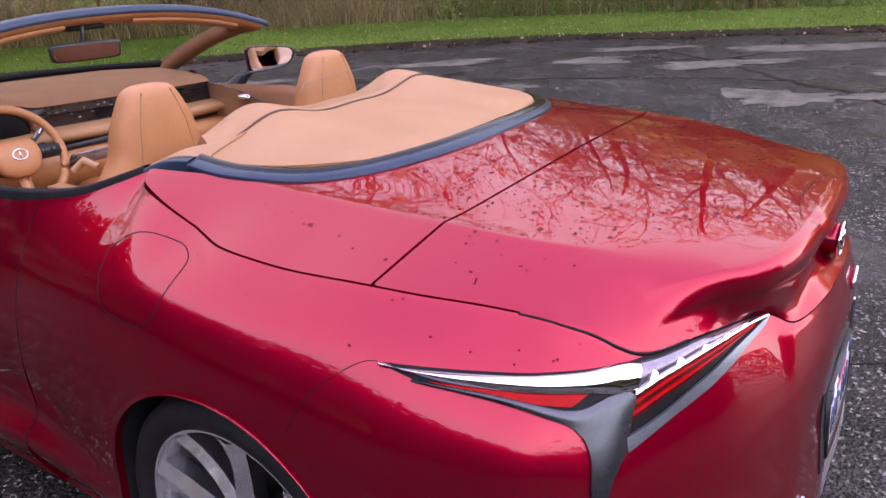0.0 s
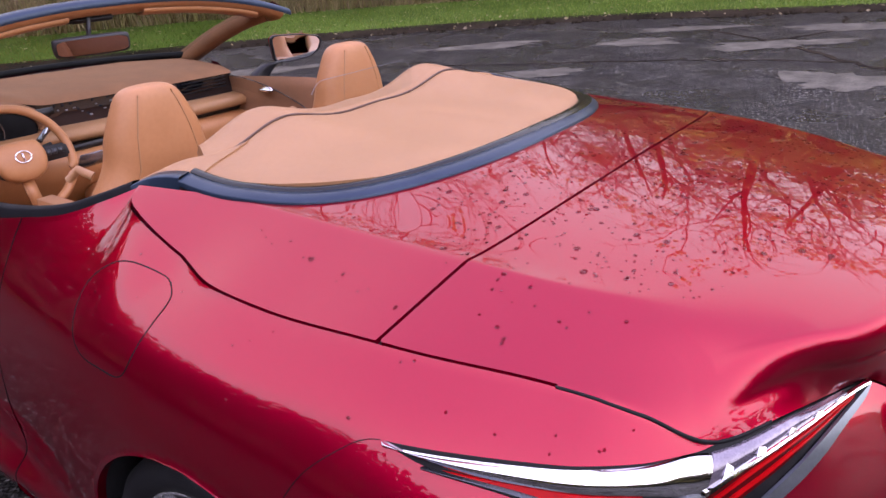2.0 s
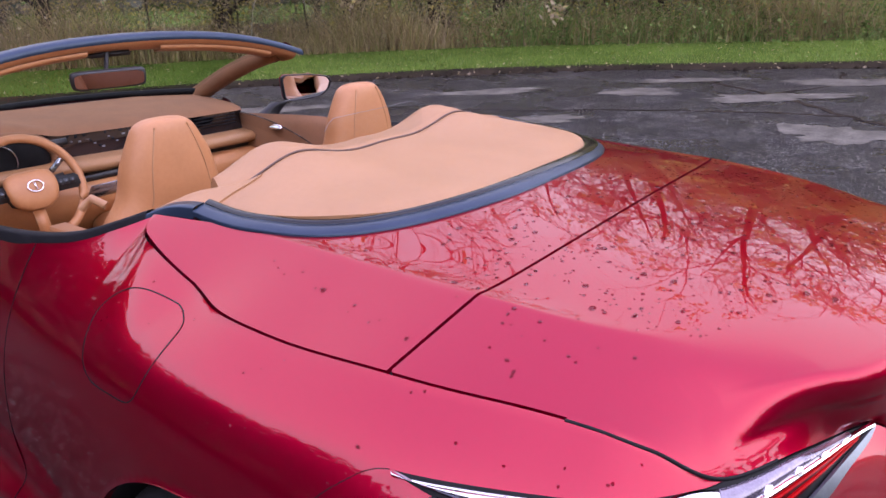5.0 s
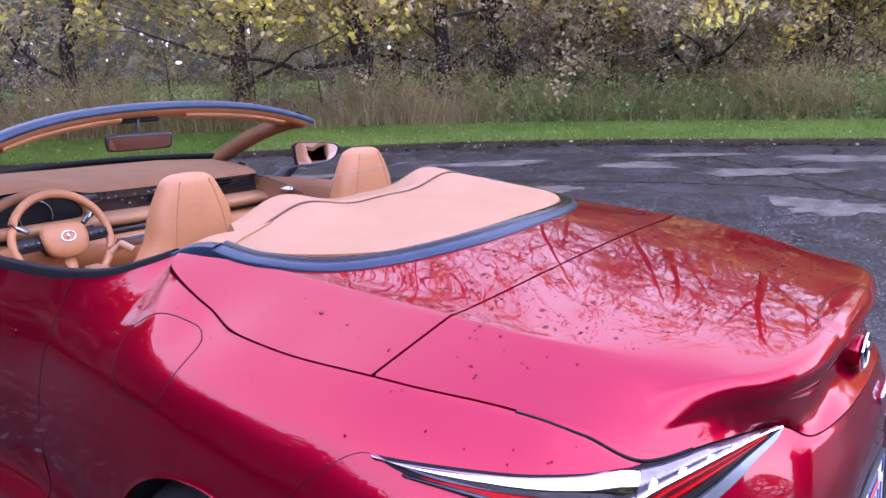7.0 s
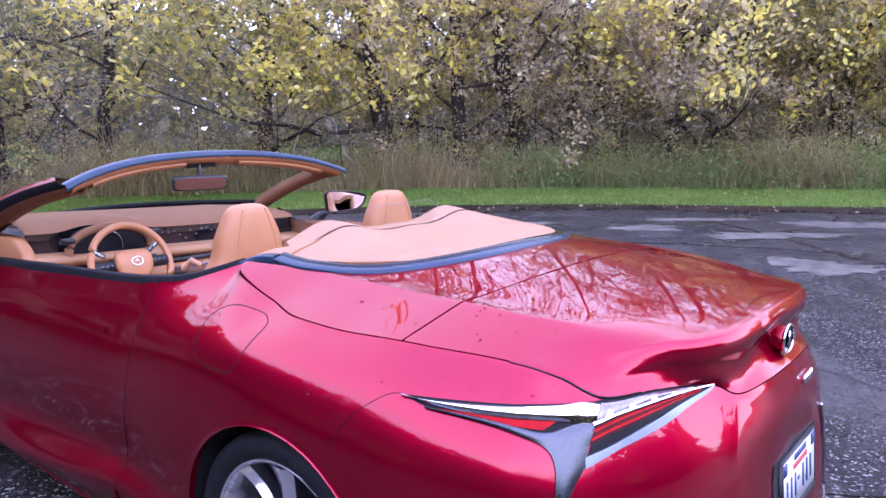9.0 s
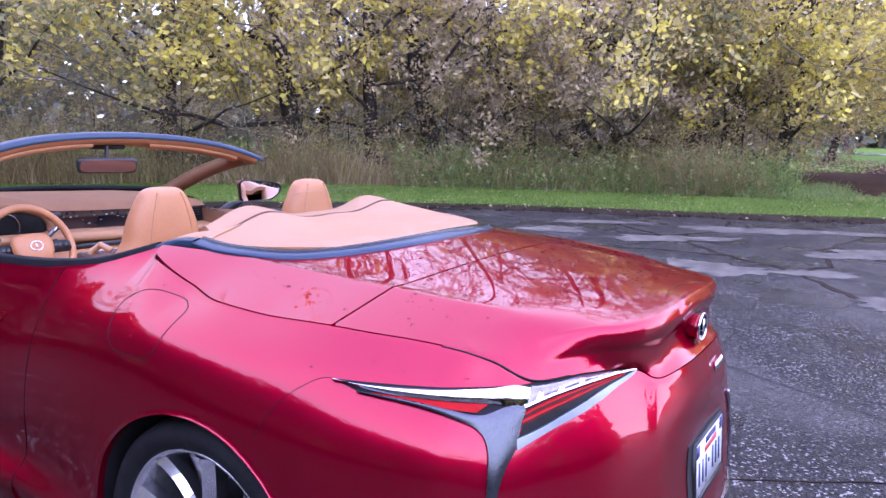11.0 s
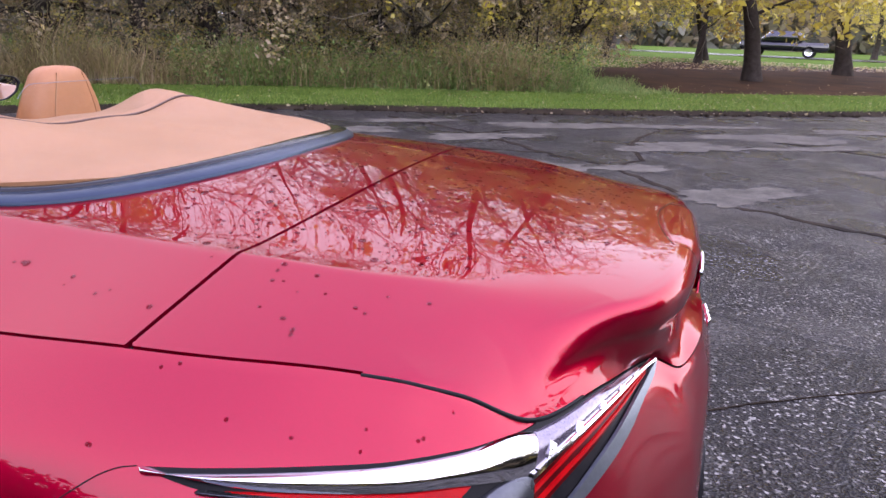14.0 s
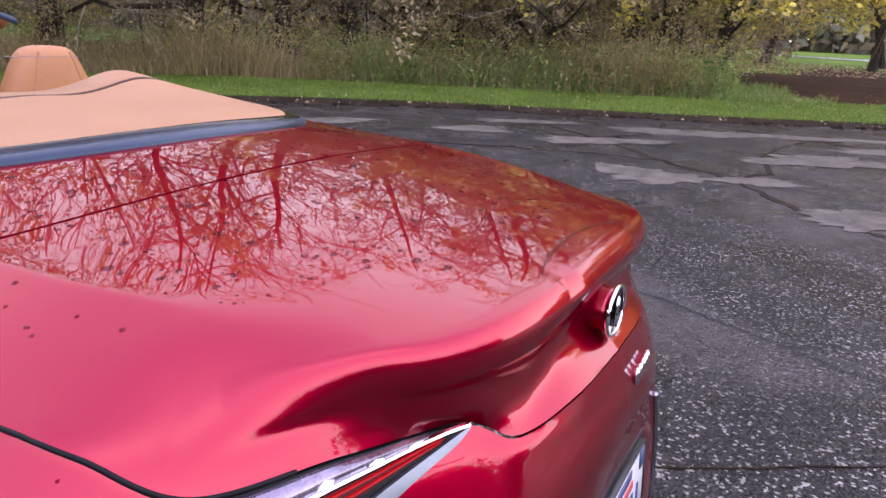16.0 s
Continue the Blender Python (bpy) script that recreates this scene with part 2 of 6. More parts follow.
LITTER = surface("leaf_litter_ground", (.022, .011, .006), (.075, .038, .019), 1.1, .9, 0, .8, 30, ior=1.2)
BARK = surface("dark_bark", (.022, .017, .015), (.060, .048, .042), 9, .85, 0, .9, 45, ior=1.3)
TWIG = surface("grey_purple_twigs", (.12, .106, .078), (.26, .226, .165), 9, .8, ior=1.3)
GRASS = leafy("grass_blades", [(.09, .135, .026), (.145, .225, .042), (.20, .285, .052), (.27, .29, .10)])
DRY = leafy("dry_brush", [(.20, .15, .09), (.40, .30, .18), (.54, .43, .24), (.28, .25, .11), (.66, .53, .31), (.33, .25, .15), (.30, .32, .11), (.46, .40, .16)])
GREEN_WEED = leafy("green_weeds", [(.13, .20, .06), (.20, .32, .09), (.32, .42, .14), (.42, .42, .17)])
LEAF_YELLOW = leafy("yellow_autumn_leaves", [(.48, .41, .15), (.80, .69, .12), (.70, .61, .13), (.58, .49, .24), (.34, .28, .17), (.80, .68, .11), (.38, .35, .15)])
LEAF_OLIVE = leafy("olive_autumn_leaves", [(.15, .16, .09), (.23, .24, .11), (.40, .36, .13), (.58, .48, .13), (.32, .25, .16)])
LEAF_BROWN = leafy("brown_autumn_leaves", [(.28, .22, .15), (.48, .39, .26), (.64, .54, .35), (.34, .26, .17), (.62, .50, .20)])
LEAF_ORANGE = leafy("orange_autumn_leaves", [(.30, .17, .05), (.42, .26, .06), (.55, .40, .08), (.24, .13, .05)])
NEEDLE = leafy("dark_evergreen", [(.05, .08, .075), (.08, .12, .105), (.12, .165, .145)])
# Leaf colours kept near black, so the woods' inner shade is painted in.
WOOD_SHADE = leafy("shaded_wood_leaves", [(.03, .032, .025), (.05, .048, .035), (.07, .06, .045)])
# Greyed leaf colours that carry the haze of distance.
FAR_GREEN = leafy("haze_greyed_leaves", [(.12, .13, .11), (.20, .20, .15), (.34, .29, .16), (.27, .22, .19)])


# ---- building helpers ----
def mesh_of(name, verts, faces, material, smooth=True):
    me = bpy.data.meshes.new(name)
    me.from_pydata([tuple(v) for v in np.asarray(verts, float).tolist()], [], [tuple(f) for f in faces])
    me.materials.append(material)
    if smooth:
        me.shade_smooth()
    me.update()
    return me


def part(name, me, parent=None, label="", m=None):
    """Links a mesh as one object under a thing or a part."""
    ob = new(name, me)
    ob.parent = parent
    if m is not None:
        ob.matrix_basis = m
    if label:
        ob["label"] = label
    return ob


def thing(name, label, category, m=None, group="", kind=""):
    ob = new(name)
    if m is not None:
        ob.matrix_basis = m
    return tagged(ob, label, category, group, kind)


def grid_faces(n, k, start=0, flip=False, wrap=False):
    out = []
    for a in range(n - 1):
        for b in range(k if wrap else k - 1):
            q = (start + a * k + b, start + a * k + (b + 1) % k, start + (a + 1) * k + (b + 1) % k, start + (a + 1) * k + b)
            out.append(q[::-1] if flip else q)
    return out


def sheet(name, p, material, skirt=0.0, flip=False, down=(0, 0, -1), parent=None, label="", cut=None):
    """A curved panel from a grid of points, with a turned-down flange of that depth all round."""
    p = np.asarray(p, float)
    n, k = p.shape[:2]
    verts, faces = list(p.reshape(-1, 3)), grid_faces(n, k, 0, flip)
    if cut is not None:
        keep = [not cut(np.mean([verts[j] for j in f], axis=0)) for f in faces]
        faces = [f for f, good in zip(faces, keep) if good]
    if skirt:
        ring = [(a, 0) for a in range(n)] + [(n - 1, b) for b in range(1, k)] + [(a, k - 1) for a in range(n - 2, -1, -1)] + [(0, b) for b in range(k - 2, 0, -1)]
        base, d = len(verts), np.array(down, float) * skirt
        verts += [p[a, b] for a, b in ring] + [p[a, b] + d for a, b in ring]
        for j in range(len(ring)):
            q = (base + j, base + (j + 1) % len(ring), base + len(ring) + (j + 1) % len(ring), base + len(ring) + j)
            faces.append(q if not flip else q[::-1])
    return part(name, mesh_of(name, verts, faces, material), parent, label)


def tube(path, radius, sides=8, closed=False, caps=True):
    """Vertices and faces of a round bar along a path; radius is one number or one for each point."""
    p = np.asarray(path, float)
    r = np.broadcast_to(np.asarray(radius, float), (len(p),))
    t = np.gradient(p, axis=0) if not closed else np.roll(p, -1, 0) - np.roll(p, 1, 0)
    t /= np.linalg.norm(t, axis=1, keepdims=True) + 1e-12
    up = np.where(np.abs(t[:, 2:]) < .9, np.array([[0, 0, 1.0]]), np.array([[1.0, 0, 0]]))
    a = np.cross(t, up)
    a /= np.linalg.norm(a, axis=1, keepdims=True) + 1e-12
    b = np.cross(a, t)
    w = np.linspace(0, 2 * np.pi, sides, endpoint=False)
    v = p[:, None] + r[:, None, None] * (np.cos(w)[None, :, None] * a[:, None] + np.sin(w)[None, :, None] * b[:, None])
    v, n = v.reshape(-1, 3), len(p)
    f = grid_faces(n, sides, wrap=True)
    if closed:
        f += [((n - 1) * sides + j, (n - 1) * sides + (j + 1) % sides, (j + 1) % sides, j) for j in range(sides)]
    elif caps:
        f += [tuple(range(sides)), tuple(range(n * sides - 1, (n - 1) * sides - 1, -1))]
    return v, f


def bar(name, path, radius, material, parent=None, label="", sides=8, closed=False):
    return part(name, mesh_of(name, *tube(path, radius, sides, closed), material), parent, label)


def joined(pieces):
    """Several (vertices, faces) in one."""
    verts, faces, n = [], [], 0
    for v, f in pieces:
        verts.append(np.asarray(v, float)), faces.extend(tuple(j + n for j in q) for q in f)
        n += len(v)
    return np.concatenate(verts), faces


def loft(sections, sides=28, power=3.0):
    """A closed solid through level rings: (x, y, z, half width, half depth[, power])."""
    rings, w = [], np.linspace(0, 2 * np.pi, sides, endpoint=False)
    for x, y, z, a, b, *e in sections:
        e = 2 / (e[0] if e else power)
        c, s = np.cos(w), np.sin(w)
        rings.append(np.stack([x + a * np.sign(c) * np.abs(c) ** e, y + b * np.sign(s) * np.abs(s) ** e, np.full(sides, z)], 1))
    v = np.concatenate(rings)
    n = len(sections)
    return v, grid_faces(n, sides, wrap=True) + [tuple(range(sides - 1, -1, -1)), tuple(range((n - 1) * sides, n * sides))]


def smooth_loft(sections, steps=4, sides=28, power=3.0):
    full = np.array([tuple(s[:5]) + ((s[5],) if len(s) > 5 else (power,)) for s in sections], float)
    return loft([tuple(r) for r in spline(full, np.linspace(0, len(full) - 1, (len(full) - 1) * steps + 1))], sides)


def block(x0, x1, y0, y1, z0, z1, soft=.004):
    """A bevelled block."""
    bm = bmesh.new()
    bmesh.ops.create_cube(bm, size=1)
    for v in bm.verts:
        v.co = ((x0 + x1) / 2 + v.co.x * (x1 - x0), (y0 + y1) / 2 + v.co.y * (y1 - y0), (z0 + z1) / 2 + v.co.z * (z1 - z0))
    if soft:
        bmesh.ops.bevel(bm, geom=bm.edges[:], offset=soft, segments=2, affect="EDGES")
    v, f = [tuple(q.co) for q in bm.verts], []
    bm.verts.index_update()
    f = [tuple(q.index for q in g.verts) for g in bm.faces]
    bm.free()
    return np.array(v), f


def solid(name, geo, material, parent=None, label="", smooth=True, m=None):
    return part(name, mesh_of(name, geo[0], geo[1], material, smooth), parent, label, m)


def turned(geo, m):
    v = np.c_[geo[0], np.ones(len(geo[0]))] @ np.array(m).T
    return v[:, :3], geo[1]


def mirrored(geo):
    return np.asarray(geo[0]) * (-1, 1, 1), [f[::-1] for f in geo[1]]


def ribbon(path, normal, width, thick):
    """A raised strip along a path that lies on a surface with the given normals."""
    p, n = np.asarray(path, float), np.asarray(normal, float)
    t = np.gradient(p, axis=0)
    a = np.cross(n, t)
    a /= np.linalg.norm(a, axis=1, keepdims=True) + 1e-12
    w = np.broadcast_to(np.asarray(width, float), (len(p),))[:, None]
    v = np.stack([p - a * w / 2 - n * .003, p - a * w / 2 + n * thick, p + a * w / 2 + n * thick, p + a * w / 2 - n * .003], 1).reshape(-1, 3)
    return v, grid_faces(len(p), 4, wrap=True) + [(3, 2, 1, 0), tuple(len(v) - 4 + j for j in range(4))]

# ---- car body surfaces, in the car's own axes: x right, y ahead, z up, rear axle at y = 0 ----
def spline(points, t):
    """A smooth curve through points, at t in numbers of points."""
    p = np.asarray(points, float)
    n = len(p)
    t = np.clip(np.asarray(t, float), 0, n - 1)
    i = np.minimum(t.astype(int), n - 2)
    f = (t - i).reshape(t.shape + (1,) * (p.ndim - 1))
    m = np.gradient(p, axis=0)
    return ((2 * f**3 - 3 * f**2 + 1) * p[i] + (f**3 - 2 * f**2 + f) * m[i] + (3 * f**2 - 2 * f**3) * p[i + 1] + (f**3 - f**2) * m[i + 1])


def bend(knots, y):
    """A smooth function through (y, value) knots with falling or rising y."""
    k = np.array(sorted(knots))
    m = np.gradient(k[:, 1], k[:, 0])
    y = np.clip(y, k[0, 0], k[-1, 0])
    i = np.clip(np.searchsorted(k[:, 0], y) - 1, 0, len(k) - 2)
    d = k[i + 1, 0] - k[i, 0]
    f = (y - k[i, 0]) / d
    return ((2 * f**3 - 3 * f**2 + 1) * k[i, 1] + (f**3 - 2 * f**2 + f) * m[i] * d + (3 * f**2 - 2 * f**3) * k[i + 1, 1] + (f**3 - f**2) * m[i + 1] * d)


# The deck and trunk: a crowned middle that breaks at a crease and falls away to the shoulder.
def deck_height(x, y):
    x = np.abs(x)
    mid = bend([(.45, 1.128), (.2, 1.124), (0, 1.116), (-.1, 1.1105), (-.18, 1.1025), (-.27, 1.0915), (-.364, 1.0802), (-.46, 1.0695), (-.55, 1.0605), (-.65, 1.0510), (-.75, 1.0422), (-.84, 1.0348), (-.93, 1.0285)], y)
    crease_x = bend([(.45, .61), (.2, .595), (-.05, .58), (-.33, .566), (-.5, .545), (-.62, .51), (-.75, .47), (-.93, .44)], y)
    crease_z = bend([(.45, 1.100), (.2, 1.076), (-.05, 1.061), (-.33, 1.050), (-.5, 1.0385), (-.62, 1.0285), (-.75, 1.0175), (-.93, 1.007)], y)
    fall = bend([(.45, .42), (.2, .486), (.05, .414), (-.1, .39), (-.3, .348), (-.45, .348), (-.6, .335), (-.75, .285), (-.93, .24)], y)
    soft = bend([(.45, .003), (-.33, .003), (-.5, .004), (-.62, .008), (-.72, .03), (-.82, .06), (-.93, .09)], y)
    slope = 2 * (mid - crease_z) / crease_x
    d = x - crease_x
    over = soft * np.logaddexp(0, d / soft)
    ridge = .0060 * np.clip((y + .72) / .3, 0, 1)
    base = mid - (mid - crease_z + ridge) * (np.minimum(x, crease_x) / crease_x) ** 2 + ridge * np.exp(-np.maximum(-d, 0) / .036)
    return base - np.where(d > 0, slope * d, 0) - np.maximum(fall - slope, 0) * over


# Hull lines of the left side, from the front of the door to the middle of the tail; the door's rear edge is station 3.
HULL_TOP = [(-.80, 2.40, .905), (-.805, 1.60, .946), (-.797, .95, .98), (-.785, .74, 1.003), (-.694, .43, 1.064), (-.742, .21, 1.0), (-.779, .045, .988), (-.762, -.297, .975),
            (-.707, -.56, .971), (-.682, -.67, .953), (-.632, -.75, .909), (-.50, -.818, .906), (-.345, -.878, .888), (-.292, -.926, .861), (-.17, -.958, .87), (0, -.966, .873)]
HULL_SHOULDER = [(-0.862, 2.4, 0.802), (-0.862, 1.6, 0.832), (-0.853, 0.97, 0.862), (-0.853, 0.78, 0.876), (-0.872, 0.44, 0.912), (-0.892, 0.23, 0.913), (-0.899, 0.05, 0.904), (-0.872, -0.3, 0.893), (-0.795, -0.57, 0.893), (-0.748, -0.68, 0.888), (-0.67, -0.766, 0.872), (-0.525, -0.845, 0.858), (-0.37, -0.903, 0.848), (-0.305, -0.938, 0.838), (-0.175, -0.968, 0.838), (0, -0.978, 0.84)]
HULL_FLANK = [(-0.9, 2.4, 0.67), (-0.895, 1.6, 0.69), (-0.892, 1, 0.72), (-0.9, 0.78, 0.74), (-0.928, 0.45, 0.785), (-0.943, 0.25, 0.79), (-0.948, 0.05, 0.79), (-0.93, -0.31, 0.785), (-0.875, -0.585, 0.785), (-0.825, -0.69, 0.782), (-0.748, -0.782, 0.752), (-0.58, -0.873, 0.746), (-0.408, -0.938, 0.746), (-0.327, -0.964, 0.748), (-0.18, -0.985, 0.765), (0, -0.992, 0.77)]
HULL_WIDE = [(-0.915, 2.4, 0.54), (-0.895, 1.6, 0.53), (-0.895, 1.05, 0.56), (-0.912, 0.79, 0.585), (-0.945, 0.47, 0.62), (-0.957, 0.26, 0.625), (-0.96, 0.05, 0.63), (-0.952, -0.32, 0.62), (-0.903, -0.593, 0.61), (-0.852, -0.705, 0.61), (-0.772, -0.796, 0.61), (-0.6, -0.893, 0.61), (-0.418, -0.958, 0.61), (-0.331, -0.978, 0.61), (-0.185, -0.985, 0.61), (0, -0.98, 0.615)]
HULL_LOW = [(-0.895, 2.4, 0.38), (-0.872, 1.6, 0.37), (-0.876, 1.08, 0.4), (-0.895, 0.83, 0.42), (-0.935, 0.48, 0.43), (-0.95, 0.27, 0.43), (-0.953, 0.05, 0.43), (-0.95, -0.33, 0.42), (-0.925, -0.61, 0.41), (-0.868, -0.722, 0.41), (-0.79, -0.81, 0.41), (-0.615, -0.908, 0.41), (-0.43, -0.972, 0.41), (-0.337, -0.992, 0.41), (-0.19, -1.005, 0.41), (0, -1, 0.41)]
HULL_SILL = [(-.91, 2.40, .19), (-.925, 1.60, .235), (-.935, 1.10, .30), (-.94, .84, .345), (-.935, .49, .30), (-.94, .28, .27), (-.94, .05, .26), (-.94, -.34, .25),
             (-.90, -.61, .24), (-.86, -.74, .24), (-.79, -.83, .24), (-.63, -.935, .23), (-.43, -.985, .22), (-.335, -.99, .22), (-.185, -.985, .22), (0, -.985, .22)]
HULL_FOOT = [(-.84, 2.40, .13), (-.85, 1.60, .14), (-.86, 1.12, .15), (-.86, .86, .16), (-.86, .50, .16), (-.86, .29, .16), (-.86, .05, .16), (-.86, -.35, .17),
             (-.83, -.60, .18), (-.80, -.71, .18), (-.73, -.78, .18), (-.58, -.86, .17), (-.40, -.90, .17), (-.31, -.90, .17), (-.17, -.90, .17), (0, -.90, .17)]
HULL_TOP = [(x, y, float(deck_height(np.array(x), np.array(y))) if 4 <= j <= 8 else z) for j, (x, y, z) in enumerate(HULL_TOP)]
HULL = np.array([HULL_TOP, HULL_SHOULDER, HULL_FLANK, HULL_WIDE, HULL_LOW, HULL_SILL, HULL_FOOT])
TAIL = 15.0


FINE_S = np.arange(0, 15.0001, .02)


def faired(row, width):
    """A hull line with its curvature evened out ahead of the lamps."""
    p = spline(row, FINE_S)
    w = np.exp(-.5 * (np.arange(-60, 61) * .02 / width) ** 2)
    padded = np.concatenate([2 * p[0] - p[60:0:-1], p, 2 * p[-1] - p[-2:-62:-1]])
    soft = np.stack([np.convolve(padded[:, j], w / w.sum(), "valid") for j in range(3)], 1)
    k = np.clip((7.4 - FINE_S) / .8, 0, 1)[:, None]
    return p + (soft - p) * k * k * (3 - 2 * k)


HULL_FINE = [faired(row, .38 if j else .13) for j, row in enumerate(HULL)]
# The top edge runs up along the belt to a tight corner, then turns back outward along the deck gap.
RISE = [(-.785, .74, 1.003), (-.752, .62, 1.02), (-.702, .52, 1.053), (-.655, .462, 1.077)]
HOOK = [(-.655, .462, 1.077), (-.690, .440, 1.053), (-.706, .405, 1.043), (-.723, .33, 1.028), tuple(HULL_FINE[0][250])]
HULL_FINE[0][150:201] = spline(RISE, np.linspace(0, 3, 51))
HULL_FINE[0][200:251] = spline(HOOK, np.linspace(0, 4, 51))
EVEN = np.exp(-.5 * (np.arange(-75, 76) * .02 / .42) ** 2)
TOP_EVEN = np.stack([np.convolve(np.pad(HULL_FINE[0][:, j], 75, "edge"), EVEN / EVEN.sum(), "valid") for j in range(3)], 1)


def side(s, h):
    """The left side of the body: s from the front (0) to the middle of the tail (15), h from the top edge (0) down to the sill (6)."""
    s, h = np.broadcast_arrays(np.asarray(s, float), np.asarray(h, float))
    lines = np.stack([spline(row, s / .02) for row in HULL_FINE])
    hold = np.clip((s - 4.3) / .7, 0, 1) * np.clip((8.5 - s) / .5, 0, 1)
    lines[0, ..., 2] += hold * (deck_height(lines[0, ..., 0], lines[0, ..., 1]) - lines[0, ..., 2])
    n = len(HULL)
    # Near the tight corner the fall of the side follows an evened top edge, so that the paint stays free of folds.
    ease = (np.clip((s - 2.6) / .8, 0, 1) * np.clip((6.0 - s) / .8, 0, 1))[..., None]
    evened = lines.copy()
    evened[0] += (spline(TOP_EVEN, s / .02) - lines[0]) * ease
    m = np.gradient(evened, axis=0)
    i = np.minimum(np.clip(h, 0, n - 1).astype(int), n - 2)
    f = (np.clip(h, 0, n - 1) - i)[..., None]
    pick = lambda a, j: np.take_along_axis(a, j[None, ..., None].repeat(3, -1), 0)[0]
    return ((2 * f**3 - 3 * f**2 + 1) * pick(lines, i) + (f**3 - 2 * f**2 + f) * pick(m, i)
            + (3 * f**2 - 2 * f**3) * pick(lines, i + 1) + (f**3 - f**2) * pick(m, i + 1))


def side_normal(s, h):
    e = .02
    a = side(np.clip(s + e, 0, TAIL), h) - side(np.clip(s - e, 0, TAIL), h)
    b = side(s, np.clip(h + e, 0, 6)) - side(s, np.clip(h - e, 0, 6))
    n = np.cross(b, a)
    return n / np.linalg.norm(n, axis=-1, keepdims=True)


GRID_S, GRID_H = np.meshgrid(np.linspace(0, TAIL, 451), np.linspace(0, 6, 241), indexing="ij")
GRID_P = side(GRID_S, GRID_H)


def nearest_side(p):
    """s and h of the side's points nearest to the points p."""
    out = []
    for q in np.reshape(np.asarray(p, float), (-1, 3)):
        j = np.argmin(((GRID_P - q) ** 2).sum(-1))
        s, h = GRID_S.flat[j], GRID_H.flat[j]
        for step in (.02, .006, .002):
            ss, hh = np.meshgrid(s + step * np.arange(-3, 4), h + step * np.arange(-3, 4), indexing="ij")
            ss, hh = np.clip(ss, 0, TAIL), np.clip(hh, 0, 6)
            k = np.argmin(((side(ss, hh) - q) ** 2).sum(-1))
            s, h = ss.flat[k], hh.flat[k]
        out.append((s, h))
    return np.array(out)


def on_side(p, lift=0.0):
    sh = nearest_side(p)
    return side(sh[:, 0], sh[:, 1]) + lift * side_normal(sh[:, 0], sh[:, 1])


def gap_y(x):
    """The line of the gap between deck and trunk."""
    x = np.abs(x)
    return np.where(x < .567, -.364 + .042 * (x / .567) ** 2.2, -.322 + .173 * (x - .567))


TRUNK_SIDE = [(-.707, -.56), (-.670, -.626), (-.610, -.677), (-.544, -.721)]
TRUNK_LIP = [(0, -.910), (-.15, -.908), (-.29, -.893), (-.397, -.853), (-.469, -.79), (-.544, -.721)]
SEAL_A, SEAL_B, SEAL_Y = .613, .533, .372


def seal_ring(a, grow=0.0):
    """The ring round the leather cover: a from 0 (left end) to 1 (middle of the rear) to 2 (right end)."""
    w = np.pi / 2 * np.asarray(a, float)
    c, s = np.cos(w), np.sin(w)
    e = 2 / 2.4
    return np.stack([-(SEAL_A + grow) * np.sign(c) * np.abs(c) ** e, SEAL_Y - (SEAL_B + grow) * np.abs(s) ** e], -1)

# ---- the convertible ----
CAR = thing("convertible_car", "glossy candy-red open convertible with tan leather, wet with raindrops", "car", pose(.022, 0, 0, 0, 0, 1.404))
ARCH_Y, ARCH_Z, ARCH_R = 0.0, .365, .384


def arch_cut(c):
    return np.hypot(c[1] - ARCH_Y, c[2] - ARCH_Z) < ARCH_R - .002 and c[2] > 0


def snap_arch(p):
    """Pulls the points next to the wheel arch onto its circle."""
    p = p.copy()
    dy, dz = p[..., 1] - ARCH_Y, p[..., 2] - ARCH_Z
    r = np.hypot(dy, dz) + 1e-9
    near = np.abs(r - ARCH_R) < .0135
    k = np.where(near, ARCH_R / r, 1)
    p[..., 1], p[..., 2] = ARCH_Y + dy * k, ARCH_Z + dz * k
    return p


# Quarter panels, doors and the rear bumper.
s_q = np.linspace(3.009, 9.9, 240)
h_q = np.linspace(0, 6, 110)
quarter = snap_arch(side(*np.meshgrid(s_q, h_q, indexing="ij")))
quarter[:, 0, 0] -= .0015
for flip in (False, True):
    p = quarter * ((-1, 1, 1) if flip else (1, 1, 1))
    fender = sheet("quarter_panel", p, RED, .012, not flip, (0, 0, -1), CAR, cut=arch_cut)
    w = np.linspace(-.35, np.pi + .35, 60)
    lip = on_side(np.stack([np.full(60, -.95), ARCH_Y + ARCH_R * np.cos(w), ARCH_Z + ARCH_R * np.sin(w)], 1)) * ((-1, 1, 1) if flip else (1, 1, 1))
    lip_in = lip + np.array([.018 * (-1 if flip else 1), 0, 0])
    sheet("wheel_arch_lip", np.stack([lip, lip_in], 1), RED, 0, flip, parent=fender)
    deep = lip_in.copy()
    deep[:, 0] = .60 if flip else -.60
    sheet("wheel_arch_liner", np.stack([lip_in, deep], 1), PLASTIC, 0, flip, parent=fender, label="black plastic liner")

s_d = np.linspace(0, 2.991, 90)
door_grid = side(*np.meshgrid(s_d, np.linspace(0, 6, 70), indexing="ij"))
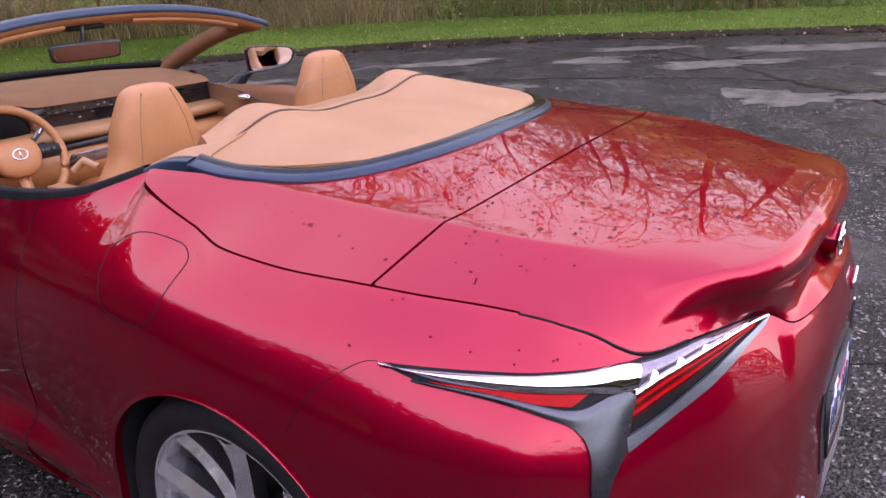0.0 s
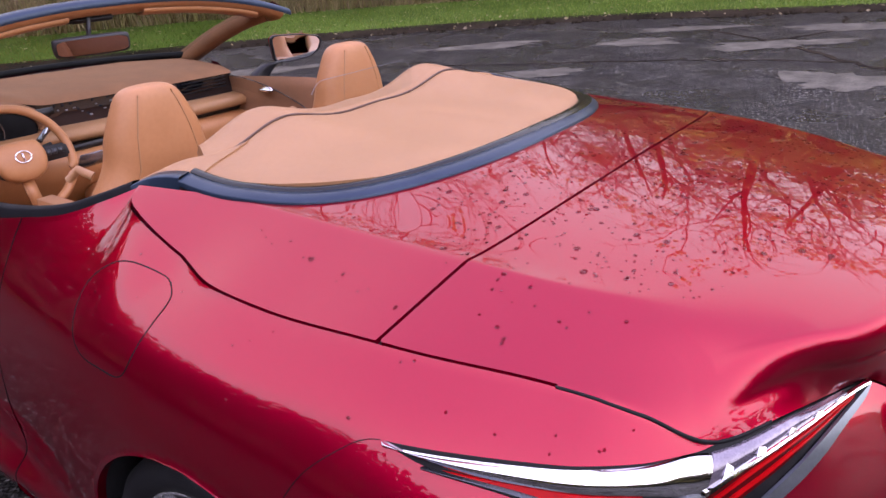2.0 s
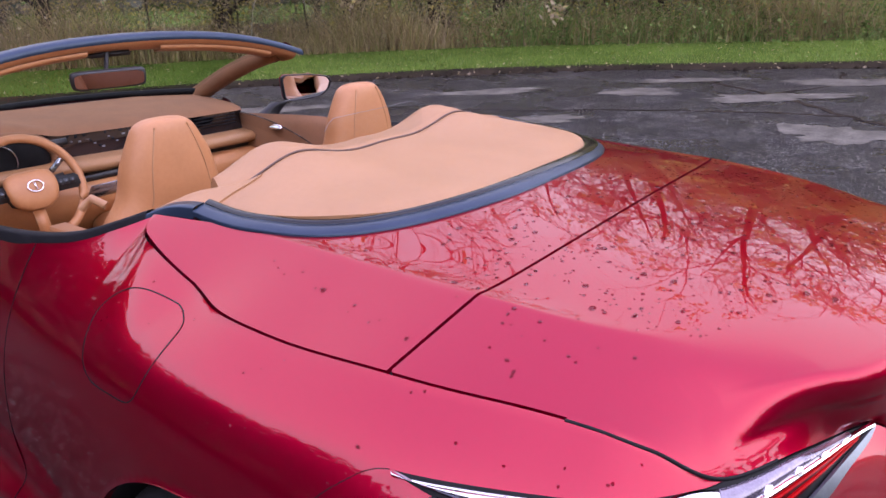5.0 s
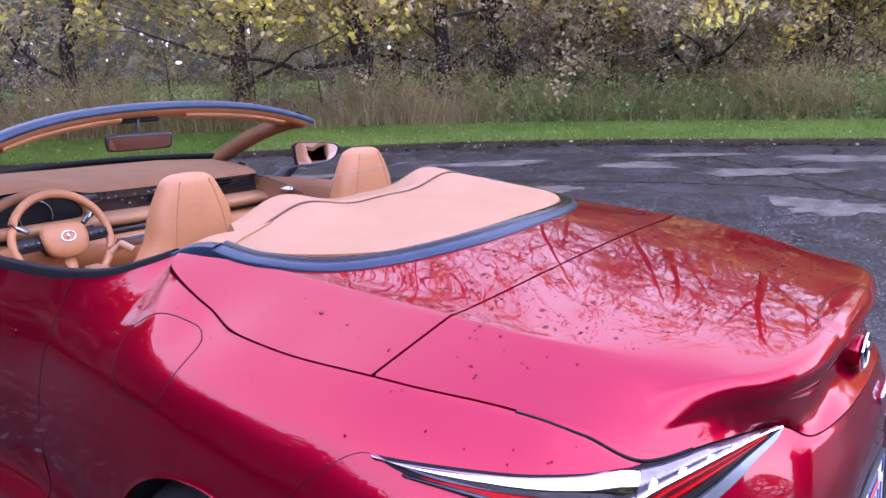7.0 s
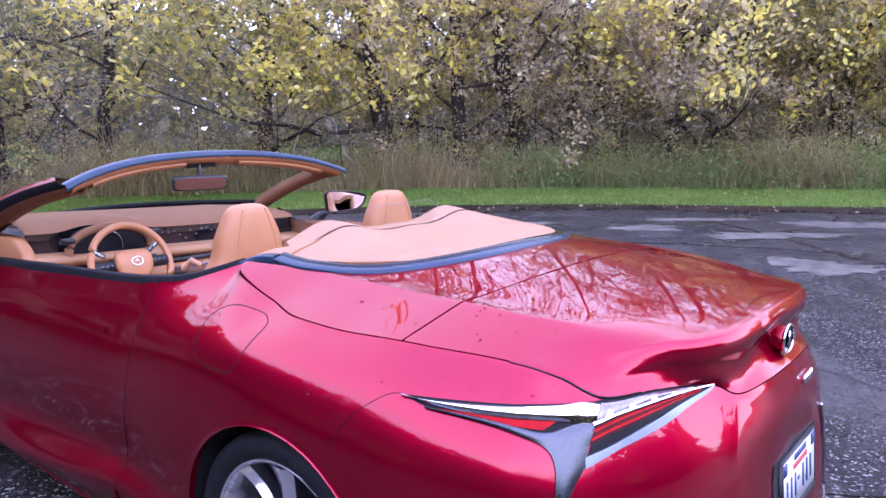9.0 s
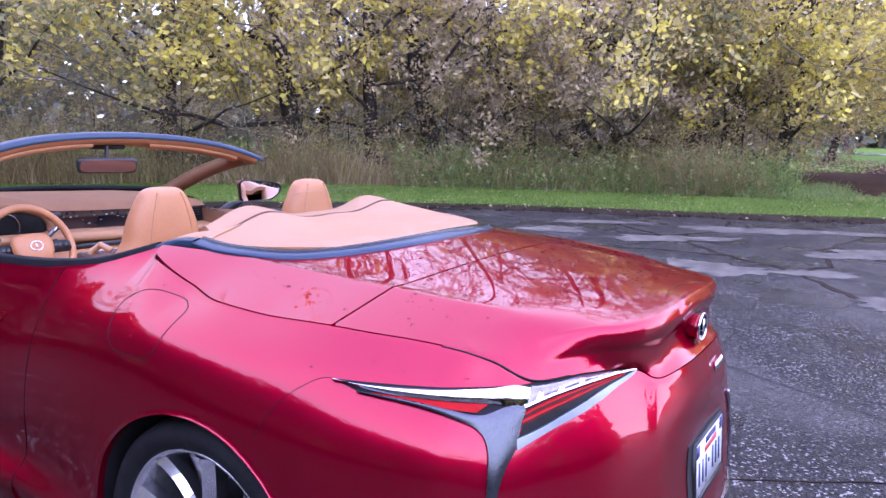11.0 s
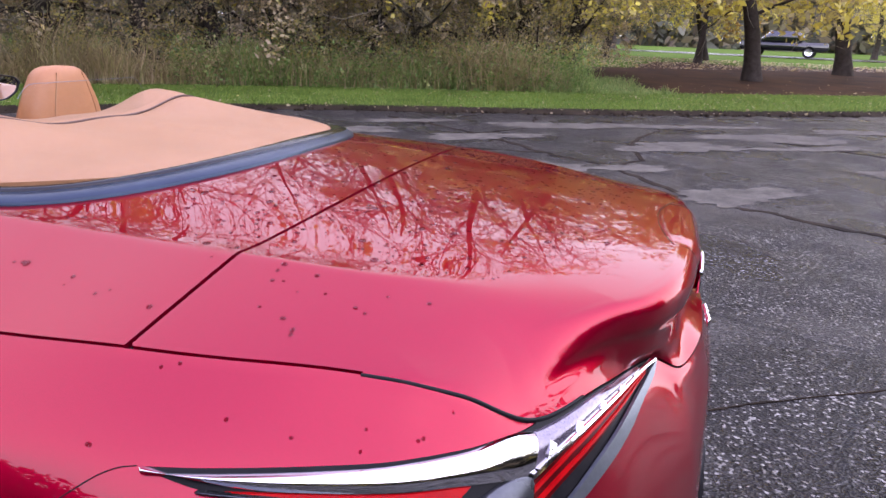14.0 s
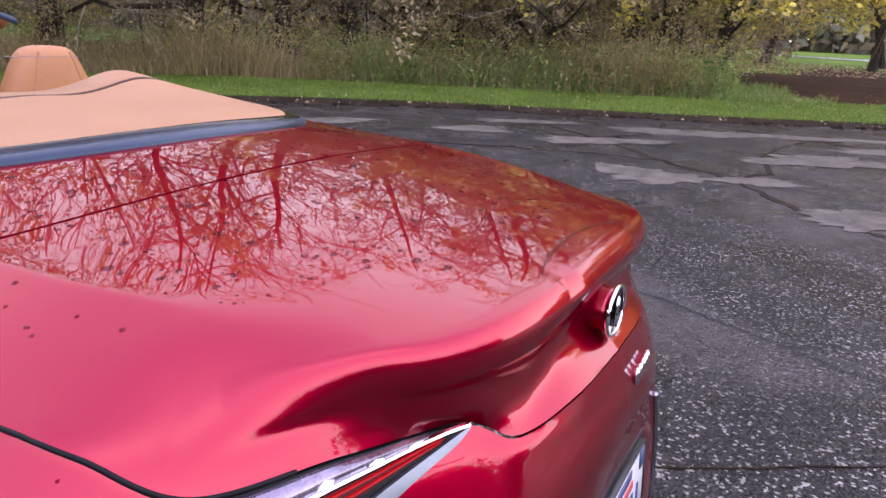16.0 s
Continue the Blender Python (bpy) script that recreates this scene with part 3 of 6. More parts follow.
for flip in (False, True):
    k = (-1, 1, 1) if flip else (1, 1, 1)
    door = sheet("door", door_grid * k, RED, .015, not flip, (0, 0, -1), CAR)
    shaft = side(*np.meshgrid(np.linspace(1.78, 2.2, 12), np.linspace(1.18, 1.36, 5), indexing="ij"))
    nrm = side_normal(*np.meshgrid(np.linspace(1.78, 2.2, 12), np.linspace(1.18, 1.36, 5), indexing="ij"))
    sheet("door_handle", (shaft + .004 * nrm) * k, RED, .006, not flip, (.5 if not flip else -.5, 0, 0), door, "flush red door handle")

# Rear bumper, across the car.
s_b = np.linspace(9.9, 15, 130)
half = side(*np.meshgrid(s_b, np.linspace(0, 6, 90), indexing="ij"))
whole = np.concatenate([half, half[-2::-1] * (-1, 1, 1)])
BUMPER = sheet("rear_bumper", whole, RED, .012, True, (0, .7, -.7), CAR)

# Front half of the body, from the doors to the nose.
def front_hull():
    back = side(np.zeros(40), np.linspace(0, 6, 40))
    rows = []
    for t in np.linspace(0, 1, 30):
        q = back.copy()
        q[:, 1] = 2.4 + 1.38 * np.sin(t * np.pi / 2)
        q[:, 0] *= np.sqrt(max(1 - (.86 * t) ** 4, .05))
        q[:, 2] = q[:, 2] - (.10 * t + .10 * t**2) * np.clip((q[:, 2] - .45) / .3, 0, 1)
        rows.append(q)
    return np.array(rows)


nose = front_hull()
for flip in (False, True):
    sheet("front_fender", nose * ((-1, 1, 1) if flip else (1, 1, 1)), RED, 0, flip, parent=CAR,
          cut=lambda c: np.hypot(c[1] - 2.87, c[2] - .36) < .38)
edge = nose[:, 0]
u = np.linspace(-1, 1, 41)
hood = np.stack([np.stack([edge[:, 0] * -q, edge[:, 1] + 0 * edge[:, 1], edge[:, 2] + .025 * (1 - q * q) * (1 - .5 * np.linspace(0, 1, 30) ** 2)], 1) for q in u], 1)
sheet("bonnet", hood, RED, .01, False, parent=CAR)
tip = nose[-1]
sheet("front_bumper", np.stack([np.stack([tip[:, 0] * -q, tip[:, 1] + .10 * (1 - q * q), tip[:, 2]], 1) for q in u], 1), RED, 0, True, parent=CAR)
solid("underbody", block(-.80, .80, -.85, 3.7, .13, .17, .01), PLASTIC, CAR)

# Deck behind the cockpit, trunk lid and its rear face.
def deck_patch():
    t = np.linspace(0, 1, 150)
    cut = .55
    flank = side(4.02 + 2.98 * np.clip(t / cut, 0, 1), np.zeros(150))
    flank[:, 0] += .0042
    x = -.7578 * (1 - np.clip((t - cut) / (1 - cut), 0, 1))
    rear = np.stack([x, gap_y(x) + .0032], 1)
    edge = np.where((t < cut)[:, None], flank[:, :2], rear)
    ring = seal_ring(.05 + .95 * t, .004)
    w = np.linspace(0, 1, 60)[:, None, None]
    xy = ring[None] * (1 - w) + edge[None] * w
    z = deck_height(xy[..., 0], xy[..., 1])
    p = np.concatenate([xy, z[..., None]], -1)
    return np.concatenate([p, p[:, -2::-1] * (-1, 1, 1)], 1)


sheet("deck_panel", deck_patch(), RED, .014, False, parent=CAR)


n_rim, nu = 190, 100
t_rim = np.linspace(0, 8, n_rim)
rim_xy = spline(TRUNK_SIDE + TRUNK_LIP[-2::-1], t_rim)
rim_xy[:, 0] += .0042 * np.clip((8 - t_rim) / 5, 0, 1)
flank_xy = side(np.linspace(7, 8, 61), np.zeros(61))[:-1, :2] + (.0042, 0)
outer = np.concatenate([flank_xy, rim_xy])[::-1]
run = np.concatenate([[0], np.cumsum(np.linalg.norm(np.diff(outer, axis=0), axis=1))])
vx = -.7578 * run / run[-1]
front_edge = np.stack([vx, gap_y(vx) - .0032], 1)
front_edge[-1] = outer[-1]
w = np.linspace(0, 1, nu)[:, None, None]
plan = front_edge[None] * (1 - w) + outer[None] * w
# The lid rounds over towards its rear corners.
round_off = .012 * np.clip((t_rim - .8) / 1.5, 0, 1) * np.clip((4.4 - t_rim) / 1.6, 0, 1)
round_all = np.concatenate([np.zeros(len(flank_xy)), round_off])[::-1]
inset = np.linalg.norm(outer[None] - plan, axis=-1)
lid_z = deck_height(plan[..., 0], plan[..., 1]) - round_all[None] * np.clip(1 - inset / .08, 0, 1) ** 2
lid = np.concatenate([plan, lid_z[..., None]], -1)
LIP_STATION = [8, 8.8, 9.6, 10.3, 11, 11.75, 12.6, 13.9, 15]


def tail_face():
    """The rear face of the trunk, rolled over from the lid's own edge."""
    rim_line, t = lid[-1, n_rim - 1::-1], t_rim
    lower = side(spline(np.array(LIP_STATION)[:, None], t)[:, 0], np.zeros(len(t))) + np.array([0, 0, .004]) * np.clip((t - .9) / 1.2, -.2, 1)[:, None]
    out = np.gradient(rim_line[:, :2], axis=0)
    out = np.stack([out[:, 1], -out[:, 0]], 1)
    for _ in range(12):
        out[1:-1] = (out[:-2] + out[1:-1] + out[2:]) / 3
    out /= np.linalg.norm(out, axis=1, keepdims=True)
    e = .01
    x, y = rim_line[:, 0], rim_line[:, 1]
    tip_z = (deck_height(x - e * out[:, 0], y - e * out[:, 1]) - deck_height(x, y)) / e + round_off * 25
    out3 = np.concatenate([out, np.zeros((len(t), 1))], 1)
    depth = np.clip((t - 2.5) / 3.3, 0, 1)
    k = (depth * depth * (3 - 2 * depth))[:, None]
    drop = (rim_line - lower)[:, 2:]
    true_reach = ((lower - rim_line) * out3).sum(1, keepdims=True)
    reach = np.maximum(true_reach, .012)
    fall = np.array([0, 0, -1]) * drop
    size = (1 - k) * reach * 1.15 + k * (.06 + reach)
    m0 = size * (out3 - np.array([0, 0, 1]) * tip_z[:, None])
    m1 = (1 - k) * (out3 * reach * .75 + fall * 1.3) + k * (out3 * np.maximum(3.0 * true_reach, 0) + fall * .7)
    m0, m1 = m0 * np.clip(t / .9, .02, 1)[:, None], m1 * np.clip(t / .9, .02, 1)[:, None]
    h = np.linspace(0, 1, 56)[None, :, None]
    p = ((2 * h**3 - 3 * h**2 + 1) * rim_line[:, None] + (h**3 - 2 * h**2 + h) * m0[:, None] + (3 * h**2 - 2 * h**3) * lower[:, None] + (h**3 - h**2) * m1[:, None])
    # Ducktail: the edge rolls outward, cuts back underneath and flares again towards the bumper.
    knots = [rim_line + out3 * a - np.array([0, 0, 1]) * c * drop for a, c in ((0, 0), (.017, .035), (.027, .12), (.031, .22))]
    mid = np.clip((t - 5.2) / 1.6, 0, 1)[:, None]
    knots += [rim_line + out3 * (a * mid + b * (1 - mid)) - np.array([0, 0, 1]) * c * drop for a, b, c in ((.024, .030, .38), (.008, .020, .56))]
    knots += [rim_line + out3 * (np.maximum(.34 * reach, .012) * mid + np.maximum(.7 * reach, .016) * (1 - mid)) - np.array([0, 0, .80]) * drop, lower]
    duck = np.swapaxes(spline(np.array(knots), np.linspace(0, 7, 56)), 0, 1)
    p = p * (1 - k[:, None]) + duck * k[:, None]
    return np.concatenate([p, p[-2::-1] * (-1, 1, 1)])


TAIL_FACE = tail_face()
full = np.concatenate([lid[:, ::-1], lid[:, 1:] * (-1, 1, 1)], 1)
wide = full.shape[1]
number = np.arange(nu * wide).reshape(nu, wide)
edge_ids = number[-1, lid.shape[1] - n_rim:lid.shape[1] + n_rim - 1]
n_t, n_h = TAIL_FACE.shape[:2]
low_ids = np.concatenate([edge_ids[:, None], nu * wide + np.arange(n_t * (n_h - 1)).reshape(n_t, n_h - 1)], 1)
lid_faces = grid_faces(nu, wide)
for a in range(n_t - 1):
    for c in range(n_h - 1):
        lid_faces.append((low_ids[a, c], low_ids[a + 1, c], low_ids[a + 1, c + 1], low_ids[a, c + 1]))
lid_faces = [tuple(int(j) for j in f) for f in lid_faces]
bm = bmesh.new()
lid_verts = [bm.verts.new(tuple(v)) for v in np.concatenate([full.reshape(-1, 3), TAIL_FACE[:, 1:].reshape(-1, 3)])]
for f in lid_faces:
    bm.faces.new([lid_verts[j] for j in f])
bmesh.ops.remove_doubles(bm, verts=lid_verts, dist=1e-5)
bmesh.ops.recalc_face_normals(bm, faces=bm.faces[:])
if sum(f.normal.z for f in bm.faces) < 0:
    bmesh.ops.reverse_faces(bm, faces=bm.faces[:])
trunk_mesh = bpy.data.meshes.new("trunk_lid")
bm.to_mesh(trunk_mesh)
bm.free()
trunk_mesh.materials.append(RED)
trunk_mesh.shade_smooth()
TRUNK = part("trunk_lid", trunk_mesh, CAR, "red trunk lid with rolled rear edge")
front_rim = full[0]
sheet("lid_flange", np.stack([front_rim, front_rim + (0, 0, -.012)], 1), RED, 0, parent=TRUNK)
side_rim = lid[-1, n_rim - 1:]
sheet("lid_flange", np.stack([side_rim, side_rim + (0, 0, -.012)], 1), RED, 0, parent=TRUNK)
sheet("lid_flange", np.stack([side_rim, side_rim + (0, 0, -.012)], 1) * (-1, 1, 1), RED, 0, parent=TRUNK)

# Added dark bars stand in for the shaded gap that the meshes lack here.
rim_gap = TAIL_FACE[:int(n_rim * 3.6 / 8), -1] + (0, .001, -.0008)
bar("lid_seal", rim_gap, .0030, LAMP_BLACK, CAR, "dark bar drawn as the shaded lid gap")
bar("lid_seal", rim_gap * (-1, 1, 1), .0030, RUBBER, CAR, "dark bar drawn as the shaded lid gap")

# Dark channels under the gaps.
def channel(xy, name):
    p = np.concatenate([xy, deck_height(xy[:, 0], xy[:, 1])[:, None] - .011], 1)
    v, f = ribbon(p, np.tile((0, 0, 1.0), (len(p), 1)), .03, .002)
    solid(name, (v, f), RUBBER, CAR, smooth=False)


xs = np.linspace(-.762, .762, 90)
channel(np.stack([xs, gap_y(xs)], 1), "trunk_gap_channel")
groove = side(np.linspace(4.02, 9.95, 140), np.zeros(140))
groove = np.stack([groove + (-.014, 0, -.020), groove + (.022, 0, -.020)], 1)
sheet("shoulder_gap_channel", groove, RUBBER, 0, True, parent=CAR)
sheet("shoulder_gap_channel", groove * (-1, 1, 1), RUBBER, 0, False, parent=CAR)


def seam(points, width=.003, parent=CAR, name="panel_seam", material=RUBBER, smooth_path=True, both=True):
    """A fine dark joint drawn along the side of the body through (s, h) points."""
    sh = spline(points, np.linspace(0, len(points) - 1, 12 * (len(points) - 1))) if smooth_path else np.asarray(points, float)
    geo = ribbon(side(sh[:, 0], sh[:, 1]), side_normal(sh[:, 0], sh[:, 1]), width, .0007)
    solid(name, geo, material, parent, smooth=False)
    if both:
        solid(name, mirrored(geo), material, parent, smooth=False)


seam([(7.22, .93), (7.15, .97), (7.06, 1.12), (6.9, 1.55), (6.75, 2.2)], .0012)
FUEL = [(5.17, .25), (4.95, .26), (4.53, .48), (4.25, .75), (4.35, 1.25), (4.6, 1.5), (5.0, 1.53), (5.37, 1.47), (5.46, 1.1), (5.45, .62), (5.38, .36), (5.17, .25)]
seam(FUEL, .0024, name="fuel_door_seam", both=False)
seam([(3, 0), (3, 1), (3, 2), (3, 3), (3, 4), (3, 5)], .0016, name="door_seam")
# The raised spoiler lip in the middle of the trunk's edge.
cols = [c for c in range(TAIL_FACE.shape[0]) if abs(TAIL_FACE[c, 0, 0]) < .178]
spoil = []
for c in cols:
    x0 = TAIL_FACE[c, 0, 0]
    ys = np.linspace(-.868 - .9 * x0 * x0, TAIL_FACE[c, 0, 1], 8)[:-1]
    spoil.append(np.concatenate([np.stack([np.full(7, x0), ys, deck_height(np.full(7, x0), ys)], 1), TAIL_FACE[c, :24]]))
spoil = np.array(spoil)
ends = np.clip((.177 - np.abs(spoil[:, :1, 0])) / .05, 0, 1)
front = np.clip(np.arange(spoil.shape[1]) / 1.0, 0, 1)[None]
spoil[..., 2] += -.0012 + .0034 * ends * front
spoil[:, 7:, 1] -= .004 * ends * np.linspace(.3, 1, 24)[None]
under = spoil[:, -1:] + np.array((0, .02, -.002))
sheet("spoiler_lip", np.concatenate([spoil, under], 1), RED, 0, False, parent=TRUNK, label="raised red spoiler lip")
lip_seam = np.concatenate([spoil[0, ::-1][:20], spoil[:, 0], spoil[-1][:20]]) + (0, .0006, .0012)
bar("lip_seam", lip_seam, .0007, RUBBER, TRUNK, "thin dark joint round the spoiler lip", 5)

# Tail lamps: each follows the body from the flank round to the trunk.
def skin(a, b, lift, n=60, k=8, bulge=0.0):
    """A grid on the body between two lines of (s, h) points."""
    a = spline(a, np.linspace(0, len(a) - 1, n))
    b = spline(b, np.linspace(0, len(b) - 1, n))
    w = np.linspace(0, 1, k)[None, :, None]
    g = a[:, None] * (1 - w) + b[:, None] * w
    raise_by = lift + bulge * np.sin(np.pi * w)
    pull = .17 * np.clip((g[..., 0] - 9.2) / .6, 0, 1)
    g[..., 1] -= pull * np.clip(g[..., 1] - 1, 0, 1)
    return side(g[..., 0], g[..., 1]) + raise_by * side_normal(g[..., 0], g[..., 1])


def tail_lamp(flip):
    k = np.array((-1, 1, 1) if flip else (1, 1, 1))
    root = new("tail_lamp")
    root.parent = CAR
    root["label"] = "sharp L-shaped tail lamp in chrome, red and gunmetal"
    def put(name, g, material, label="", skirt=.006):
        sheet(name, g * k, material, skirt, not flip, (.6 * k[0], .6, 0), root, label)
    upper = [(7.25, .94), (7.55, .93), (7.95, .90), (8.5, .82), (9.2, .66), (9.7, .33), (10.0, .03)]
    lower = [(7.25, .95), (7.5, 1.06), (7.88, 1.12), (8.6, 1.10), (9.3, 1.06), (9.6, 1.05), (9.88, 1.03)]
    put("housing", skin(upper, [(7.25, .96), (7.5, 1.12), (7.9, 1.24), (8.5, 1.34), (9.1, 1.5), (9.5, 1.7), (9.86, 1.82)], .0015), LAMP_BLACK, "smoked black lamp housing")
    put("chrome_wing", skin([(q[0], q[1] + .06) for q in upper[:-1]] + [(9.93, .32)], lower, .005, bulge=.007), CHROME, "bright chrome upper wing")
    put("inner_housing", skin([(10.0, .0), (10.5, .0), (11, .0), (11.5, .0), (12.02, .0)], [(9.88, 1.82), (10.33, 1.53), (10.9, 1.20), (11.4, .80), (12.0, .1)], .0015), LAMP_BLACK, "smoked black lamp housing")
    top = [(9.95, .30), (10.3, .17), (10.7, .10), (11.2, .06), (11.6, .04)]
    bottom = [(9.90, .98), (10.3, .70), (10.7, .48), (11.2, .26), (11.6, .12)]
    put("clear_lens", skin(top, bottom, .005, bulge=.003), LENS_CLEAR, "wet clear lens with a violet cast")
    for a in (10.05, 10.42, 10.8, 11.15, 11.45):
        f0, f1 = spline(np.array(top), np.interp(a, [q[0] for q in top], range(5))), spline(np.array(bottom), np.interp(a - .02, [q[0] for q in bottom], range(5)))
        g0, g1 = f0 + (.16, .0), f1 + (.10, -.03)
        put("chrome_tooth", skin([f1, g1], [f0 * .45 + f1 * .55 + (.05, 0), g0 * .25 + g1 * .75], .0085, 6, 4), CHROME, "chrome light-guide tooth", .004)
    put("chrome_line", skin([(9.86, 1.02), (10.3, .72), (10.8, .46), (11.4, .21), (12.02, .0)], [(9.86, 1.09), (10.3, .79), (10.8, .525), (11.4, .27), (12.02, .07)], .009), CHROME, "thin chrome blade")
    for a, b, c in ((.16, .25, .006), (.44, .53, .006)):
        hi = np.array([(9.9, 1.10), (10.3, .80), (10.8, .54), (11.4, .29), (11.75, .17)])
        lo = np.array([(9.86, 1.66), (10.2, 1.46), (10.6, 1.19), (11.2, .75), (11.65, .40)])
        put("red_bar", skin(hi * (1 - a) + lo * a, hi * (1 - b) + lo * b, c), LENS_RED, "glowing-red plastic light bar", .004)
    put("red_field", skin(hi * .97 + lo * .03, hi * .35 + lo * .65, .0035), LENS_DARK, "dark red lamp lens", .003)
    put("silver_blade", skin([(9.84, 1.66), (10.2, 1.47), (10.6, 1.20), (11.2, .76), (11.65, .42), (12.0, .08)], [(9.88, 1.84), (10.33, 1.54), (10.9, 1.22), (11.4, .82), (11.8, .48), (12.02, .12)], .008), BLADE_GREY, "satin grey lower blade")
    put("side_reflector", skin([(7.55, 1.12), (8.0, 1.135), (8.6, 1.12), (9.2, 1.08)], [(7.58, 1.15), (8.0, 1.20), (8.5, 1.25), (9.02, 1.26)], .0045), LENS_RED, "red side reflector", .004)
    put("gunmetal_trim", skin([(7.47, 1.12), (7.9, 1.19), (8.5, 1.27), (9.1, 1.30), (9.55, 1.09), (9.86, 1.08), (9.86, 1.45), (9.86, 1.82), (9.74, 2.15), (9.64, 2.5), (9.52, 3.1)],
                              [(7.45, 1.14), (7.88, 1.24), (8.43, 1.36), (9.0, 1.48), (9.22, 1.58), (9.32, 1.68), (9.39, 1.80), (9.44, 1.95), (9.47, 2.25), (9.46, 2.6), (9.42, 3.2)], .007, 90, 10, .003), GUNMETAL, "gunmetal blade running down the bumper")


tail_lamp(False)
tail_lamp(True)

# Badge, model letters as plain bars, and number plate.
at = np.array((0, -.942, .935))
badge = turned(joined([tube([(0, .035, 0), (0, .0, 0), (0, -.007, 0), (0, -.010, 0)], [.0435, .0425, .041, .036], 40, caps=False)]), Matrix.Diagonal((1, 1, .8, 1)))
EMBLEM = solid("emblem_boss", (badge[0] + at, badge[1]), RED, TRUNK, "round red badge boss")
w = np.linspace(0, 2 * np.pi, 48, endpoint=False)
bar("emblem_ring", np.stack([.046 * np.cos(w), np.full(48, -.012), .037 * np.sin(w)], 1) + at, .0038, CHROME, EMBLEM, "chrome oval ring", 8, True)
disc = turned(tube([(0, -.008, 0), (0, -.0118, 0)], .044, 40), Matrix.Diagonal((1, 1, .8, 1)))
solid("emblem_disc", (disc[0] + at, disc[1]), GLOSS_BLACK, EMBLEM, "gloss black disc")
solid("emblem_mark", (block(-.005, .003, -.017, -.011, -.025, .024, .002)[0] + at, block(0, 1, 0, 1, 0, 1, .002)[1]), CHROME, EMBLEM, "plain chrome bar")
for j, (sx, width) in enumerate(((.055, .012), (.075, .013), (.10, .013), (.118, .013), (.136, .013))):
    foot = on_side([(-sx, -.98, .815)])[0] * (-1, 1, 1) + (0, -.002, 0)
    solid("model_letter", (block(-width / 2, width / 2, -.006, .002, -.014, .014, .002)[0] + foot, block(0, 1, 0, 1, 0, 1, .002)[1]), CHROME, BUMPER, "small chrome letter")

tilt = pose(.015, -.996, .572, -4, 0, 0)
PLATE = solid("license_plate", turned(block(-.1525, .1525, -.004, .0, -.073, .073, .0015), tilt), PLATE_WHITE, BUMPER, "white number plate with dark blue characters")
for j in range(7):
    if j != 3:
        solid("plate_character", turned(block(-.123 + j * .0375, -.112 + j * .0375, -.0062, -.004, -.046, .018, .0005), tilt), INK_BLUE, PLATE, "dark blue bar")
solid("plate_character", turned(block(-.02, -.006, -.0062, -.004, -.012, -.002, .0005), tilt), INK_BLUE, PLATE)
solid("plate_band", turned(block(-.06, .07, -.0062, -.004, .030, .044, .0005), tilt), INK_RED, PLATE, "red printed band")
solid("plate_heading", turned(block(-.05, .06, -.0062, -.004, .052, .068, .0005), tilt), INK_BLUE, PLATE, "dark blue heading bar")
solid("plate_sticker", turned(block(-.148, -.118, -.0062, -.004, .038, .070, .0005), tilt), INK_BLUE, PLATE)
solid("plate_sticker", turned(block(.118, .148, -.0062, -.004, .038, .070, .0005), tilt), INK_BLUE, PLATE)
frame_bits = joined([block(-.158, .158, -.006, .012, .074, .080, .002), block(-.158, .158, -.006, .012, -.092, -.074, .002), block(-.158, -.151, -.006, .012, -.092, .080, .002), block(.151, .158, -.006, .012, -.092, .080, .002)])
solid("plate_frame", turned(frame_bits, tilt), PLASTIC, BUMPER, "black plate frame")
recess = side(*np.meshgrid(np.linspace(14.0, 15, 30), np.linspace(2.7, 3.7, 20), indexing="ij"))
recess = np.concatenate([recess, recess[-2::-1] * (-1, 1, 1)]) + (0, -.003, 0)
sheet("plate_recess", recess, PLASTIC, .004, True, (0, 1, 0), BUMPER, "black plastic plate recess")
low = side(*np.meshgrid(np.linspace(10.2, 15, 60), np.linspace(4.35, 5.9, 16), indexing="ij"))
low = np.concatenate([low, low[-2::-1] * (-1, 1, 1)]) + (0, -.006, 0)
sheet("diffuser", low, GLOSS_BLACK, .006, True, (0, 1, 0), BUMPER, "gloss black lower diffuser")
for flip in (1, -1):
    sh = spline([(13.2, 2.6), (12.7, 3.1), (12.3, 3.6), (12.2, 4.1)] if flip < 0 else [(13.0, 3.5), (12.7, 3.8), (12.5, 4.1), (12.4, 4.4)], np.linspace(0, 3, 24))
    geo = ribbon(side(sh[:, 0], sh[:, 1]), side_normal(sh[:, 0], sh[:, 1]), np.linspace(.01, .03, 24), .008)
    solid("bumper_trim", geo if flip > 0 else mirrored(geo), SILVER, BUMPER, "satin silver bumper trim")

